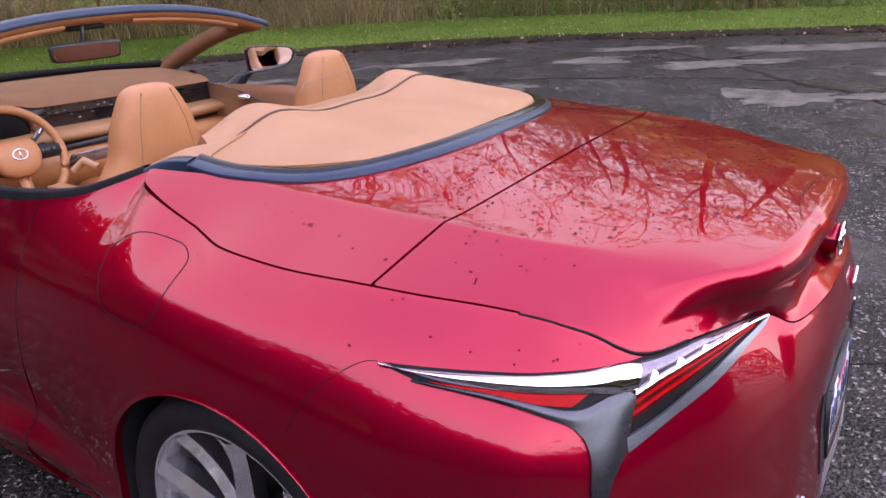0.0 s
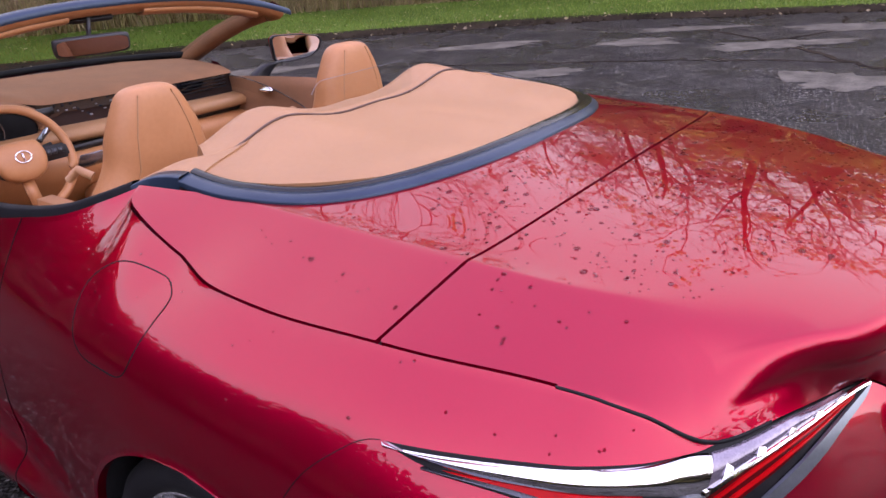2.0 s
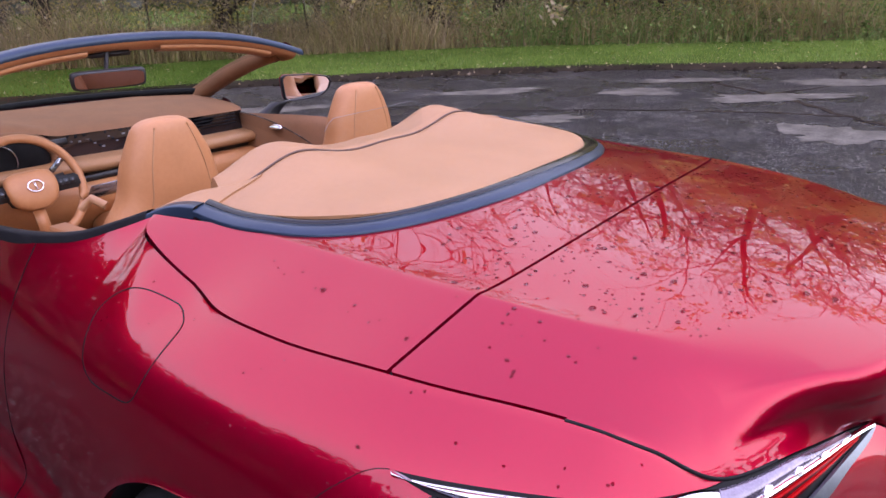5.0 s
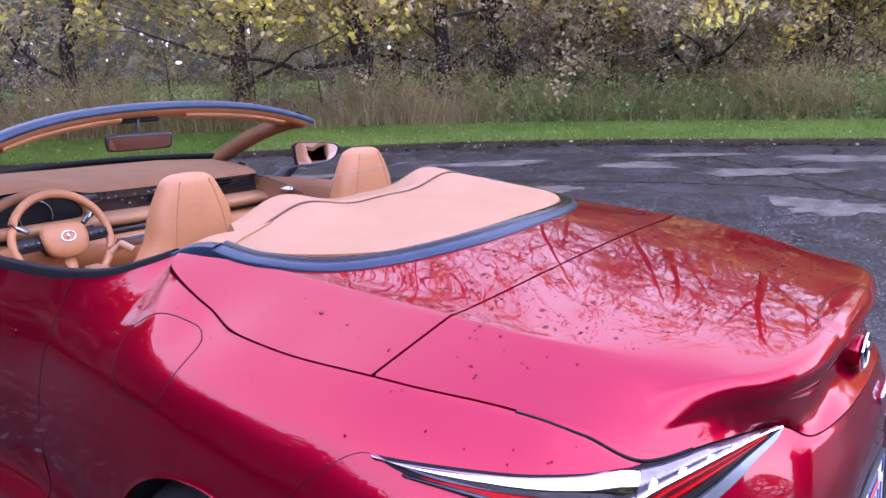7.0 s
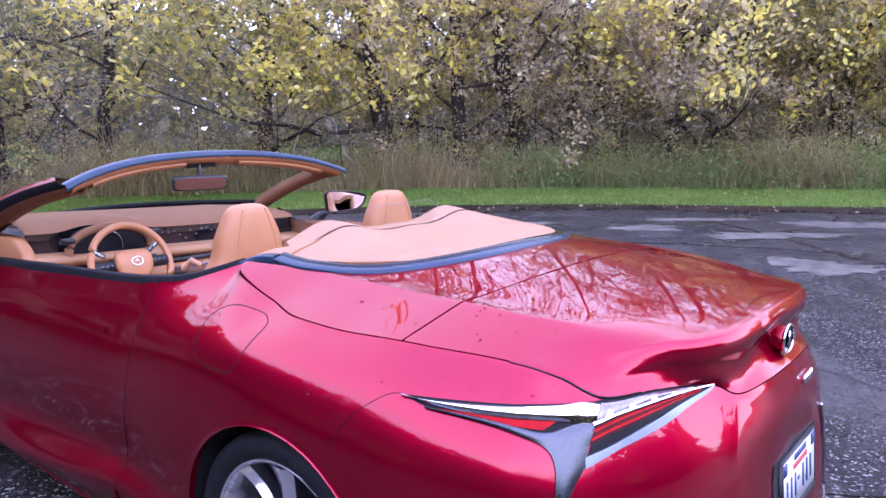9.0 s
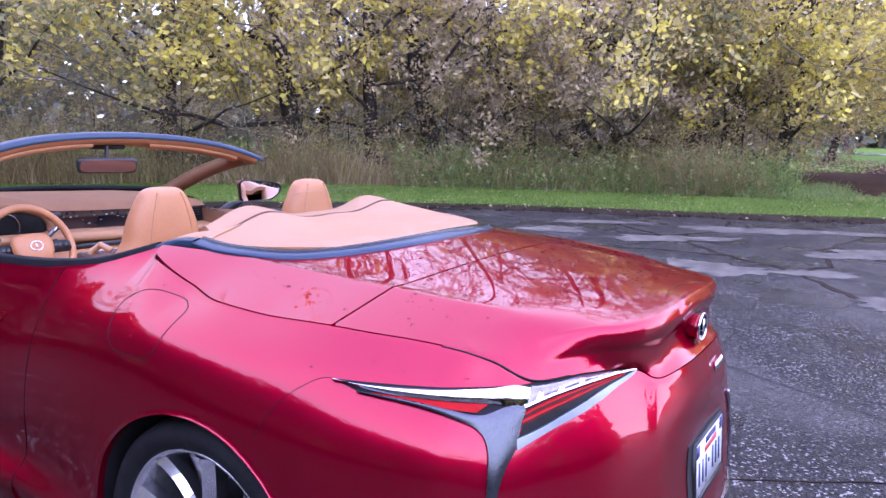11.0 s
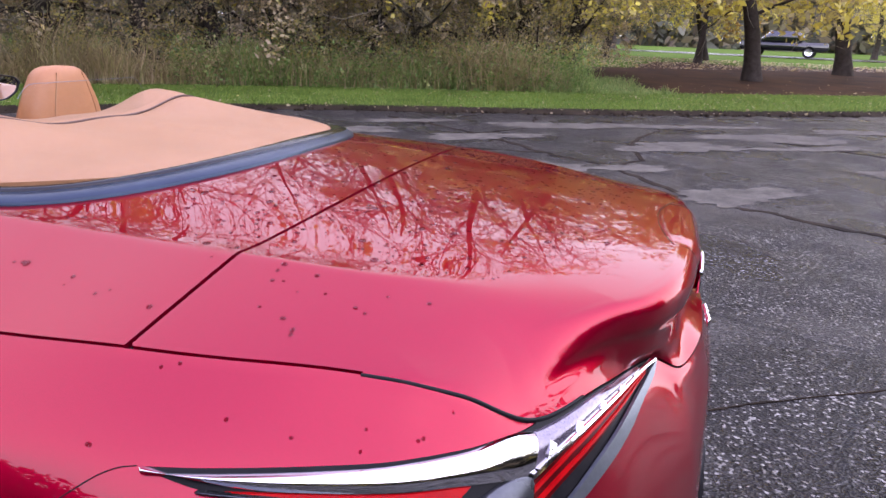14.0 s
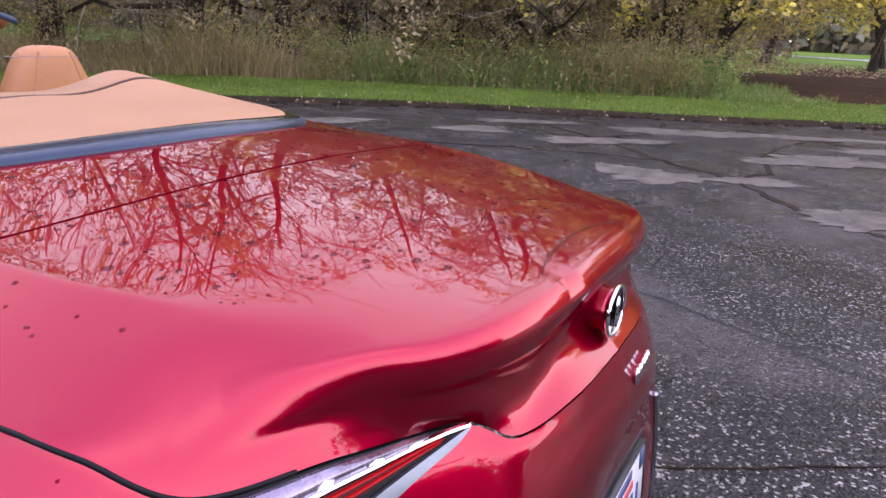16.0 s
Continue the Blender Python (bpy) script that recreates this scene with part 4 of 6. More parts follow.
# Wheels.
def wheel(x, y, flip):
    k = -1 if flip else 1
    root = new("wheel")
    root.parent = CAR
    root.matrix_basis = Matrix.Translation((x, y, .363)) @ Matrix.Diagonal((k, 1, 1, 1))
    root["label"] = "machined twin-spoke alloy wheel with a low-profile tyre"
    def lathe(name, prof, material, label=""):
        w = np.linspace(0, 2 * np.pi, 72, endpoint=False)
        v = np.array([[(px, r * np.cos(a), r * np.sin(a)) for a in w] for px, r in prof]).reshape(-1, 3)
        return part(name, mesh_of(name, v, grid_faces(len(prof), 72, wrap=True, flip=True), material), root, label)
    lathe("tyre", [(.10, .27), (.13, .30), (.135, .335), (.12, .352), (.08, .361), (0, .363), (-.08, .361), (-.112, .354), (-.126, .338), (-.128, .315), (-.118, .292), (-.10, .283)], TYRE, "black low-profile tyre")
    lathe("rim", [(-.10, .288), (-.112, .288), (-.115, .283), (-.108, .277), (-.09, .268), (-.02, .258), (.09, .262)], ALLOY, "bright machined rim lip")
    lathe("brake_disc", [(.0, .07), (-.004, .17), (.01, .172), (.014, .07)], DARK_ALLOY)
    lathe("hub", [(.06, .075), (-.05, .072), (-.07, .06), (-.078, .034), (-.08, .002)], DARK_ALLOY, "dark hub")
    for j in range(5):
        for sgn in (-1, 1):
            a0, a1 = 2 * np.pi * j / 5 + sgn * .16, 2 * np.pi * j / 5 + sgn * .30
            path = []
            for q in np.linspace(0, 1, 13):
                a, r = a0 + (a1 - a0) * q + .09 * np.sin(np.pi * q), .055 + (.274 - .055) * q
                wdt, x0 = (.032 - .006 * np.sin(np.pi * q) + .020 * q**3 if sgn > 0 else .014 + .010 * q**3), -.075 - .03 * q**1.5
                t, n = np.array((np.cos(a), np.sin(a))), np.array((-np.sin(a), np.cos(a)))
                path.append([(x0 + .006, *(r * t - wdt * n)), (x0 - .022 + .012 * q, *(r * t - sgn * wdt * n * (.35 - .6 * q))), (x0 + .004, *(r * t + wdt * n * .95)), (x0 + .034, *(r * t + wdt * 1.2 * n)), (x0 + .034, *(r * t - wdt * 1.2 * n))])
            v = np.array(path).reshape(-1, 3)
            face = [(q * 5 + i, q * 5 + i + 1, q * 5 + i + 6, q * 5 + i + 5) for q in range(12) for i in (0, 1)]
            rest = [f for f in grid_faces(13, 5, wrap=True) if sorted(f) not in [sorted(g) for g in face]]
            me = mesh_of("spoke", v, face + rest, ALLOY, False)
            me.materials.append(DARK_ALLOY)
            for poly in me.polygons:
                poly.material_index = 0 if poly.index < len(face) else 1
            part("spoke", me, root)


for x, y, flip in ((-.803, 0, False), (.803, 0, True), (-.815, 2.87, False), (.815, 2.87, True)):
    wheel(x, y, flip)

# The trim ring round the leather cover, and the black belt seal along the doors.
a = np.linspace(.0, 2, 200)
def ring_line(grow, up):
    xy = seal_ring(a, grow)
    z = deck_height(seal_ring(a, 0)[:, 0], seal_ring(a, 0)[:, 1])
    return np.concatenate([xy, (z + up)[:, None]], 1)


# The metal strip is wide along the sides and narrows towards the far corner, where the rubber widens.
SPLIT = -.029 + .020 * np.clip((a - .85) / .6, 0, 1)
sheet("cover_trim", np.stack([ring_line(.005, -.006), ring_line(.0045, .004), ring_line(.002, .0065), ring_line(SPLIT * .5, .0115), ring_line(SPLIT + .002, .0150), ring_line(SPLIT, .0135)], 1), SKY_TINTED_TRIM, 0, True, parent=CAR, label="satin dark metal trim strip tinted with sky blue")
sheet("cover_seal", np.stack([ring_line(SPLIT + .001, .010), ring_line(SPLIT - .001, .0165), ring_line(SPLIT * .66 - .017, .0195), ring_line(SPLIT * .33 - .033, .0205), ring_line(-.048, .0185), ring_line(-.054, .002)], 1), SEAL_BLACK, 0, True, parent=CAR, label="shiny black rubber seal")
for k in (1, -1):
    belt = spline([(-.648, .478, 1.078), (-.690, .53, 1.058), (-.735, .62, 1.030), (-.768, .75, 1.012), (-.778, 1.0, .992), (-.787, 1.6, .966), (-.78, 2.35, .923)], np.linspace(0, 6, 70))
    end = spline([(-.597, .371, 1.096), (-.606, .41, 1.095), (-.621, .445, 1.090), (-.646, .476, 1.077)], np.linspace(0, 3, 24))
    belt[:, 0] *= k
    end[:, 0] *= k
    wide = np.array([.015 * k, 0, 0])
    sheet("trim_end", np.stack([end - wide * 1.3 + (0, 0, -.03), end - wide * 1.2 + (0, 0, .002), end - wide + (0, 0, .005), end + wide * .7 + (0, 0, .010), end + wide + (0, 0, -.01)], 1), SKY_TINTED_TRIM, 0, k > 0, parent=CAR, label="satin dark end of the trim strip tinted with sky blue")
    side_in = np.array([.017 * k, 0, 0])
    sheet("belt_seal", np.stack([belt - side_in * 1.2 + (0, 0, -.03), belt - side_in * .8 + (0, 0, .004), belt - side_in * .3 + (0, 0, .011), belt + side_in * .5 + (0, 0, .010), belt + side_in + (0, 0, -.01)], 1), RUBBER, 0, k > 0, parent=CAR, label="black rubber belt seal")

# The leather cover with its two humps.
def cover_height(x, y):
    x = np.abs(np.asarray(x, float))
    back = np.clip(SEAL_Y - y, 0, 1)
    r = ((x / (SEAL_A - .046)) ** 2.4 + (back / (SEAL_B - .046)) ** 2.4) ** (1 / 2.4)
    d = np.clip(1 - r, 0, 1) * .5
    q = np.clip((y - .13) / .32, 0, 1)
    q = q * q * (3 - 2 * q)
    lump = .043 * np.exp(-((x - .315) / .105) ** 2) * q
    front = np.clip((y - .45) / .10, 0, 1)
    low = .012 * np.clip((x - .3) / .3, 0, 1) ** 2 * np.clip(y / .3, 0, 1)
    waves = .0030 * np.sin(9 * x + 14 * y) * np.sin(21 * x - 8 * y + 1) * np.clip(d / .1, 0, 1)
    pinch = .006 * np.exp(-((y - .372) / .014) ** 2) * np.clip((.53 - x) / .05, 0, 1)
    return 1.100 + .027 * (1 - np.exp(-d / .07)) - pinch - low + .008 * q + lump + waves - .075 * front**2 * np.exp(-((x - .2) / .32) ** 4)


xs = (SEAL_A - .046) * np.sin(np.linspace(-np.pi / 2, np.pi / 2, 121))
cover = []
for x in xs:
    y0 = SEAL_Y - (SEAL_B - .046) * (1 - min(abs(x) / (SEAL_A - .044), 1) ** 2.4) ** (1 / 2.4)
    ys = np.linspace(y0, .565 - .16 * np.clip((abs(x) - .43) / .09, 0, 1), 90)
    cover.append(np.stack([np.full(90, x), ys, cover_height(np.full(90, x), ys)], 1))
COVER = sheet("convertible_top_cover", np.array(cover), LEATHER, .03, True, parent=CAR, label="tan leather cover over the folded top")
for k in (1, -1):
    xs = np.linspace(-.52, -.15, 40) * k
    ys = .372 + 0 * xs
    bar("piping", np.stack([xs, ys, cover_height(xs, ys) + .002], 1), .0032, STITCH, COVER, "dark piping")
xs = np.linspace(-.15, .15, 20)
bar("piping", np.stack([xs, np.full(20, .372), cover_height(xs, np.full(20, .372)) + .002], 1), .0035, STITCH, COVER, "dark piping")

# Flat leather wings that carry the cover forward along the belt.
for k in (1, -1):
    wy = np.linspace(.352, .80, 40)
    rim_x = np.interp(wy, [.352, .43, .5, .6, .75, .80], [-.575, -.60, -.645, -.70, -.742, -.748])
    top_z = np.interp(wy, [.40, .45, .5, .6, .75, .80], [1.108, 1.098, 1.074, 1.028, .984, .972])
    f2 = np.clip((wy - .352) / .08, 0, 1)
    f2 = (f2 * f2 * (3 - 2 * f2))[None]
    across = np.linspace(0, 1, 20)[:, None]
    gx2 = rim_x[None] + .135 * across
    gy2 = np.broadcast_to(wy[None], gx2.shape)
    gz2 = (cover_height(gx2, np.full_like(gx2, .352)) + .004) * (1 - f2) + (top_z[None] + .012 * np.sin(np.pi * across) - .03 * np.clip((across - .8) / .2, 0, 1) ** 2) * f2
    sheet("cover_wing", np.stack([gx2 * k, gy2, gz2], -1), LEATHER, .05, k < 0, parent=COVER, label="flat tan leather wing of the cover")

# Wind deflector between the humps.
xs = np.linspace(-.19, .19, 24)
topz = 1.215 - .028 * np.clip((np.abs(xs) - .15) / .04, 0, 1) ** 2
pane_grid = np.stack([np.stack([xs, np.full(24, .395), np.full(24, 1.125)], 1), np.stack([xs * 1.02, np.full(24, .40), topz], 1)], 1)
glass_pane = sheet("wind_deflector", pane_grid, DEFLECTOR, 0, True, parent=CAR, label="low clear wind deflector pane")
glass_pane.visible_shadow = False
bar("deflector_edge", np.stack([xs * 1.02, np.full(24, .40), topz], 1), .0006, ICON, glass_pane)

# Seats with built-in head restraints.
def seat(x):
    root = new("seat")
    root.parent = CAR
    root["label"] = "tan leather sports seat with built-in head restraint"
    back = smooth_loft([(x, 1.14, .46, .22, .07, 3), (x, 1.08, .60, .245, .075, 3.2), (x, .93, .80, .24, .075, 3.2), (x, .85, .93, .205, .075, 3), (x, .832, 1.02, .150, .070, 2.8), (x, .826, 1.10, .130, .060, 2.8),
                        (x, .824, 1.165, .100, .052, 2.8), (x, .824, 1.198, .080, .045, 2.6), (x, .823, 1.213, .055, .032, 2.4), (x, .823, 1.217, .02, .012, 2)], 5, 40)
    shell = solid("backrest", back, LEATHER_DARK, root, "deep tan leather backrest")
    solid("cushion", smooth_loft([(x, 1.38, .30, .25, .27, 4), (x, 1.38, .42, .26, .28, 4), (x, 1.37, .50, .25, .27, 4), (x, 1.36, .53, .20, .22, 4)], 4, 36), LEATHER, root)
    solid("seat_base", block(x - .22, x + .22, 1.1, 1.62, .17, .31, .02), PLASTIC, root)
    for sx in (-1, 1):
        line = []
        for z in np.linspace(.96, 1.20, 24):
            q = np.interp(z, [.93, 1.02, 1.10, 1.165, 1.198], [.205, .150, .130, .100, .080]), np.interp(z, [.93, 1.02, 1.10, 1.165, 1.198], [.85, .832, .826, .824, .824]), np.interp(z, [.93, 1.02, 1.10, 1.165, 1.198], [.075, .070, .060, .052, .045])
            f = .60
            line.append((x + sx * f * q[0], q[1] - q[2] * (1 - f**2.8) ** (1 / 2.8) - .0006, z))
        bar("seam", line, .0019, LEATHER, shell)
    bar("belt_guide", [(x - .15, .90, 1.0), (x - .17, .93, 1.02), (x - .18, .97, .99)], .012, LEATHER, root)


seat(-.375)
seat(.375)
solid("rear_bench", joined([block(-.62, .62, .46, .66, .55, .98, .04), block(-.62, .62, .55, .95, .40, .58, .04)]), LEATHER_DARK, CAR, "small tan rear bench")
for k in (1, -1):
    solid("quarter_trim", block(min(.60 * k, .70 * k), max(.60 * k, .70 * k), .40, .95, .45, .98, .03), LEATHER_DARK, CAR, "tan quarter trim")

# Windscreen frame: dark outer shell, tan liner, pillars, visors.
def header(x, dy=0.0, dz=0.0):
    x = np.asarray(x, float)
    return np.stack([x, 1.575 - .19 * x * x + dy, 1.392 - .115 * x**2 - .17 * x**4 + dz], -1)


FRAME = new("windscreen_frame")
FRAME.parent = CAR
FRAME["label"] = "windscreen frame with dark outer shell and tan liner"
u = np.linspace(-.728, .728, 60)
sheet("header_shell", np.stack([header(u, -.012, -.030), header(u, -.016, -.016), header(u, -.004, -.004), header(u, .03, .0), header(u, .10, -.022), header(u, .15, -.055)], 1), SKY_TINTED_TRIM, 0, True, parent=FRAME, label="satin dark header shell tinted with sky blue")
v = u * .96
sheet("header_liner", np.stack([header(v, -.011, -.028), header(v, -.006, -.040), header(v, .02, -.056), header(v, .08, -.066), header(v, .14, -.060)], 1), LEATHER_DARK, 0, False, parent=FRAME, label="tan header liner")
for k in (1, -1):
    uu = np.linspace(.14, .60, 24) * k
    pad = np.stack([header(uu, .006, -.050), header(uu, .004, -.058), header(uu, .012, -.066), header(uu, .05, -.074), header(uu, .06, -.066)], 1)
    sheet("sun_visor", pad, LEATHER_DARK, 0, k < 0, parent=FRAME, label="folded tan sun visor")
    top = np.array(header(.69 * k)) + (0, .03, -.035)
    foot = np.array((.775 * k, 2.28, 1.02))
    path = np.array([top * (1 - q) + foot * q + np.array((.02 * k * np.sin(np.pi * q), 0, .03 * np.sin(np.pi * q))) for q in np.linspace(0, 1, 14)])
    inner, outer, face = np.array((-.06 * k, -.01, -.012)), np.array((.03 * k, .0, .012)), np.array((0, .05, .03))
    sheet("pillar_liner", np.stack([path + outer - face * .3, path - face * .5, path + inner - face * .2, path + inner + face * .6, path + inner * .5 + face * 1.26], 1), SUEDE, 0, k > 0, parent=FRAME, label="tan suede pillar liner")
    sheet("pillar_seal", np.stack([path + outer - face * .3, path + outer * 1.5 - face * .1, path + outer * 1.5 + face * .4], 1), RUBBER, 0, k < 0, parent=FRAME)
    sheet("pillar_shell", np.stack([path + outer * 1.5 + face * .35, path + outer * 1.2 + face * .95, path + inner * .45 + face * 1.24], 1), RED, 0, k < 0, parent=FRAME)
base = np.stack([np.linspace(-.74, .74, 40), 2.28 + .22 * (1 - np.linspace(-1, 1, 40) ** 2), 1.05 + .02 * (1 - np.linspace(-1, 1, 40) ** 2)], 1)
uq = np.linspace(-.675, .675, 40)
screen = np.stack([header(uq, .06, -.035) * (1 - q) + base * q + np.array((0, .02, .035)) * np.sin(np.pi * q) for q in np.linspace(0, 1, 16)], 0)
shield = sheet("windscreen", screen, WINDSHIELD, 0, True, parent=FRAME, label="clear windscreen glass")
shield.visible_shadow = False
bar("screen_base", base + (0, -.02, .006), .016, RUBBER, FRAME)
def oval(a, b, y, power=3.0):
    """A flat oval plate that faces the rear."""
    w = np.linspace(0, 2 * np.pi, 36, endpoint=False)
    c, t = np.cos(w), np.sin(w)
    return np.stack([a * np.sign(c) * np.abs(c) ** (2 / power), np.full(36, y), b * np.sign(t) * np.abs(t) ** (2 / power)], 1), [tuple(range(36))]


mir = new("rear_view_mirror")
mir.parent = CAR
mir["label"] = "tan-reflecting interior mirror under the header"
face = smooth_loft([(0, 0, -.032, .10, .010, 4), (0, 0, -.024, .122, .014, 4), (0, 0, .024, .125, .014, 4), (0, 0, .032, .10, .010, 4)], 3, 32)
mm = pose(-.095, 1.55, 1.248, 9, 0, -14)
solid("mirror_body", turned(face, mm), PLASTIC, mir)
solid("mirror_glass", turned(oval(.116, .026, -.0150, 5), mm), DARK_REFLECTION, mir, "silvered mirror glass", False)
bar("mirror_stem", [(-.095, 1.56, 1.275), (-.06, 1.60, 1.33)], .008, PLASTIC, mir)
solid("sensor_box", block(-.12, .04, 1.60, 1.68, 1.315, 1.335, .008), PLASTIC, FRAME)

# Dashboard.
DASH = new("dashboard")
DASH.parent = CAR
DASH["label"] = "tan dashboard with dark displays and vents"
ux = np.linspace(-.72, .72, 80)
def dash_line(dy, z, hood_up=0.0):
    back = .05 * (np.abs(ux) / .72) ** 2
    hump = hood_up * np.exp(-((ux + .385) / .17) ** 4)
    return np.stack([ux, dy + back, z - .035 * (ux + .2) / .9 + hump], 1)


sheet("dash_top", np.stack([dash_line(2.36, 1.083), dash_line(2.1, 1.074, .01), dash_line(1.92, 1.058, .03), dash_line(1.87, 1.044, .034), dash_line(1.853, 1.030, .032)], 1), SUEDE, 0, True, parent=DASH, label="tan suede dash top")
sheet("display_panel", np.stack([dash_line(1.855, 1.030, .03), dash_line(1.875, 1.01, .0), dash_line(1.865, .94)], 1), SCREEN, 0, True, parent=DASH, label="dark glossy display panel")
sheet("dash_ledge", np.stack([dash_line(1.862, .945), dash_line(1.80, .938), dash_line(1.77, .925), dash_line(1.775, .90), dash_line(1.82, .885)], 1), LEATHER, 0, True, parent=DASH, label="tan leather ledge")
sheet("dash_slot", np.stack([dash_line(1.82, .888), dash_line(1.83, .868)], 1), PLASTIC, 0, True, parent=DASH)
sheet("lower_dash", np.stack([dash_line(1.83, .868), dash_line(1.765, .862), dash_line(1.74, .83), dash_line(1.76, .76), dash_line(1.86, .68), dash_line(2.0, .45)], 1), LEATHER_DARK, 0, True, parent=DASH, label="padded tan knee panel")
solid("dash_cheek", smooth_loft([(-.735, 2.0, .80, .035, .19, 4), (-.735, 2.02, .94, .035, .20, 4), (-.735, 2.06, 1.0, .034, .20, 4), (-.735, 2.10, 1.035, .028, .18, 4)], 4, 28), LEATHER_DARK, DASH, "tan end of the dash")
for j in range(4):
    solid("vent_slat", block(.44, .66, 1.872, 1.882, .948 + j * .014, .952 + j * .014, .001), RUBBER, DASH)
icon_rng = np.random.default_rng(9)
for j in range(12):
    px, pz = -.12 + j * .03, .958 + icon_rng.uniform(0, .045)
    solid("display_icon", block(px, px + icon_rng.uniform(.004, .012), 1.857, 1.862, pz, pz + icon_rng.uniform(.003, .006), 0), ICON, DASH, "pale display mark", False)
cl = new("instrument_cluster")
cl.parent = CAR
cl["label"] = "round dial in a dark instrument hood"
solid("hood", smooth_loft([(-.385, 1.86, .90, .165, .03, 4), (-.385, 1.86, .97, .175, .035, 4), (-.385, 1.865, 1.03, .16, .03, 4), (-.385, 1.87, 1.06, .10, .02, 3)], 4, 36), RUBBER, cl)
arch = np.linspace(-.15 * np.pi, 1.15 * np.pi, 40)
bar("binnacle", np.stack([-.385 + .19 * np.cos(arch), np.full(40, 1.835), .965 + .095 * np.sin(arch)], 1), .019, SUEDE, cl, "tan suede arch over the dials")
w = np.linspace(0, 2 * np.pi, 40, endpoint=False)
bar("dial_ring", np.stack([-.40 + .062 * np.cos(w), np.full(40, 1.822), .975 + .062 * np.sin(w)], 1), .003, SILVER, cl, "silver dial ring", 6, True)
for k in (-1, 1):
    bar("hood_knob", [(-.385 + k * .17, 1.83, 1.01), (-.385 + k * .23, 1.815, 1.015)], [.016, .013], PLASTIC, cl)

SW = new("steering_wheel")
SW.parent = CAR
SW["label"] = "tan leather steering wheel with plain badge"
sm = pose(-.385, 1.66, .905, -22, 0, 0)
def sw(geo):
    return turned(geo, sm)


w = np.linspace(0, 2 * np.pi, 64, endpoint=False)
solid("rim", sw(tube(np.stack([.178 * np.cos(w), 0 * w, .178 * np.sin(w)], 1), .0155, 12, True)), LEATHER_DARK, SW, "tan leather rim")
solid("hub", sw(smooth_loft([(0, -.012, -.075, .035, .02, 3), (0, -.018, -.05, .07, .026, 3), (0, -.02, 0, .085, .03, 3), (0, -.016, .045, .075, .024, 3), (0, -.01, .06, .04, .012, 3)], 4, 32)), LEATHER_DARK, SW, "tan leather hub pad")
for k in (-1, 1):
    solid("spoke", sw(block(min(.07 * k, .168 * k), max(.07 * k, .168 * k), -.02, .006, -.028, .022, .008)), PLASTIC, SW, "dark spoke with buttons")
    for j in range(3):
        solid("button", sw(block(min((.088 + .022 * j) * k, (.104 + .022 * j) * k), max((.088 + .022 * j) * k, (.104 + .022 * j) * k), -.025, -.019, -.012, .008, .002)), GUNMETAL, SW)
    bar("paddle", np.array(sw(([(.10 * k, .02, .05), (.15 * k, .03, .085)], []))[0]), .010, SILVER, SW, "silver paddle")
solid("lower_spoke", sw(block(-.02, .02, -.012, .006, -.17, -.06, .006)), LEATHER_DARK, SW)
w2 = np.linspace(0, 2 * np.pi, 32, endpoint=False)
solid("badge_ring", sw(tube(np.stack([.026 * np.cos(w2), np.full(32, -.052), .019 * np.sin(w2)], 1), .0025, 6, True)), CHROME, SW, "chrome oval ring")
solid("badge_mark", sw(block(-.003, .003, -.054, -.048, -.013, .013, .001)), CHROME, SW)
bar("column", np.array(sw(([(0, .0, 0), (0, .22, 0)], []))[0]), .045, PLASTIC, SW)
for k in (-1, 1):
    bar("stalk", np.array(sw(([(.03 * k, .06, .02), (.15 * k, .055, .035)], []))[0]), .009, PLASTIC, SW)

# Centre console.
CON = new("centre_console")
CON.parent = CAR
CON["label"] = "tan console with silver panel and gear lever"
solid("console_body", smooth_loft([(0, 1.35, .25, .13, .55, 5), (0, 1.35, .62, .13, .55, 5), (0, 1.33, .70, .12, .52, 5), (0, 1.30, .73, .10, .46, 5)], 4, 40), LEATHER_DARK, CON)
solid("armrest", smooth_loft([(0, 1.12, .70, .10, .20, 4), (0, 1.12, .775, .105, .21, 4), (0, 1.12, .80, .09, .19, 4)], 4, 32), LEATHER, CON, "tan armrest")
solid("silver_panel", turned(block(-.15, .20, -.005, .005, -.05, .05, .003), pose(.0, 1.74, .815, 40, 0, 0)), SILVER, CON, "bright silver trim panel")
solid("air_outlet", turned(block(-.17, .22, -.006, .004, -.012, .012, .002), pose(.0, 1.765, .872, 20, 0, 0)), PLASTIC, CON)
bar("gear_lever", [(-.06, 1.52, .70), (-.065, 1.50, .80), (-.07, 1.49, .845)], [.014, .013, .022], PLASTIC, CON, "gear lever with silver cap")
solid("lever_cap", smooth_loft([(-.07, 1.488, .84, .02, .026, 2.5), (-.07, 1.486, .862, .021, .028, 2.5), (-.07, 1.486, .874, .012, .016, 2.2)], 4, 20), SILVER, CON)
bar("touch_pad_rest", [(-.02, 1.56, .80), (-.05, 1.42, .83), (-.09, 1.34, .80)], .018, LEATHER, CON)

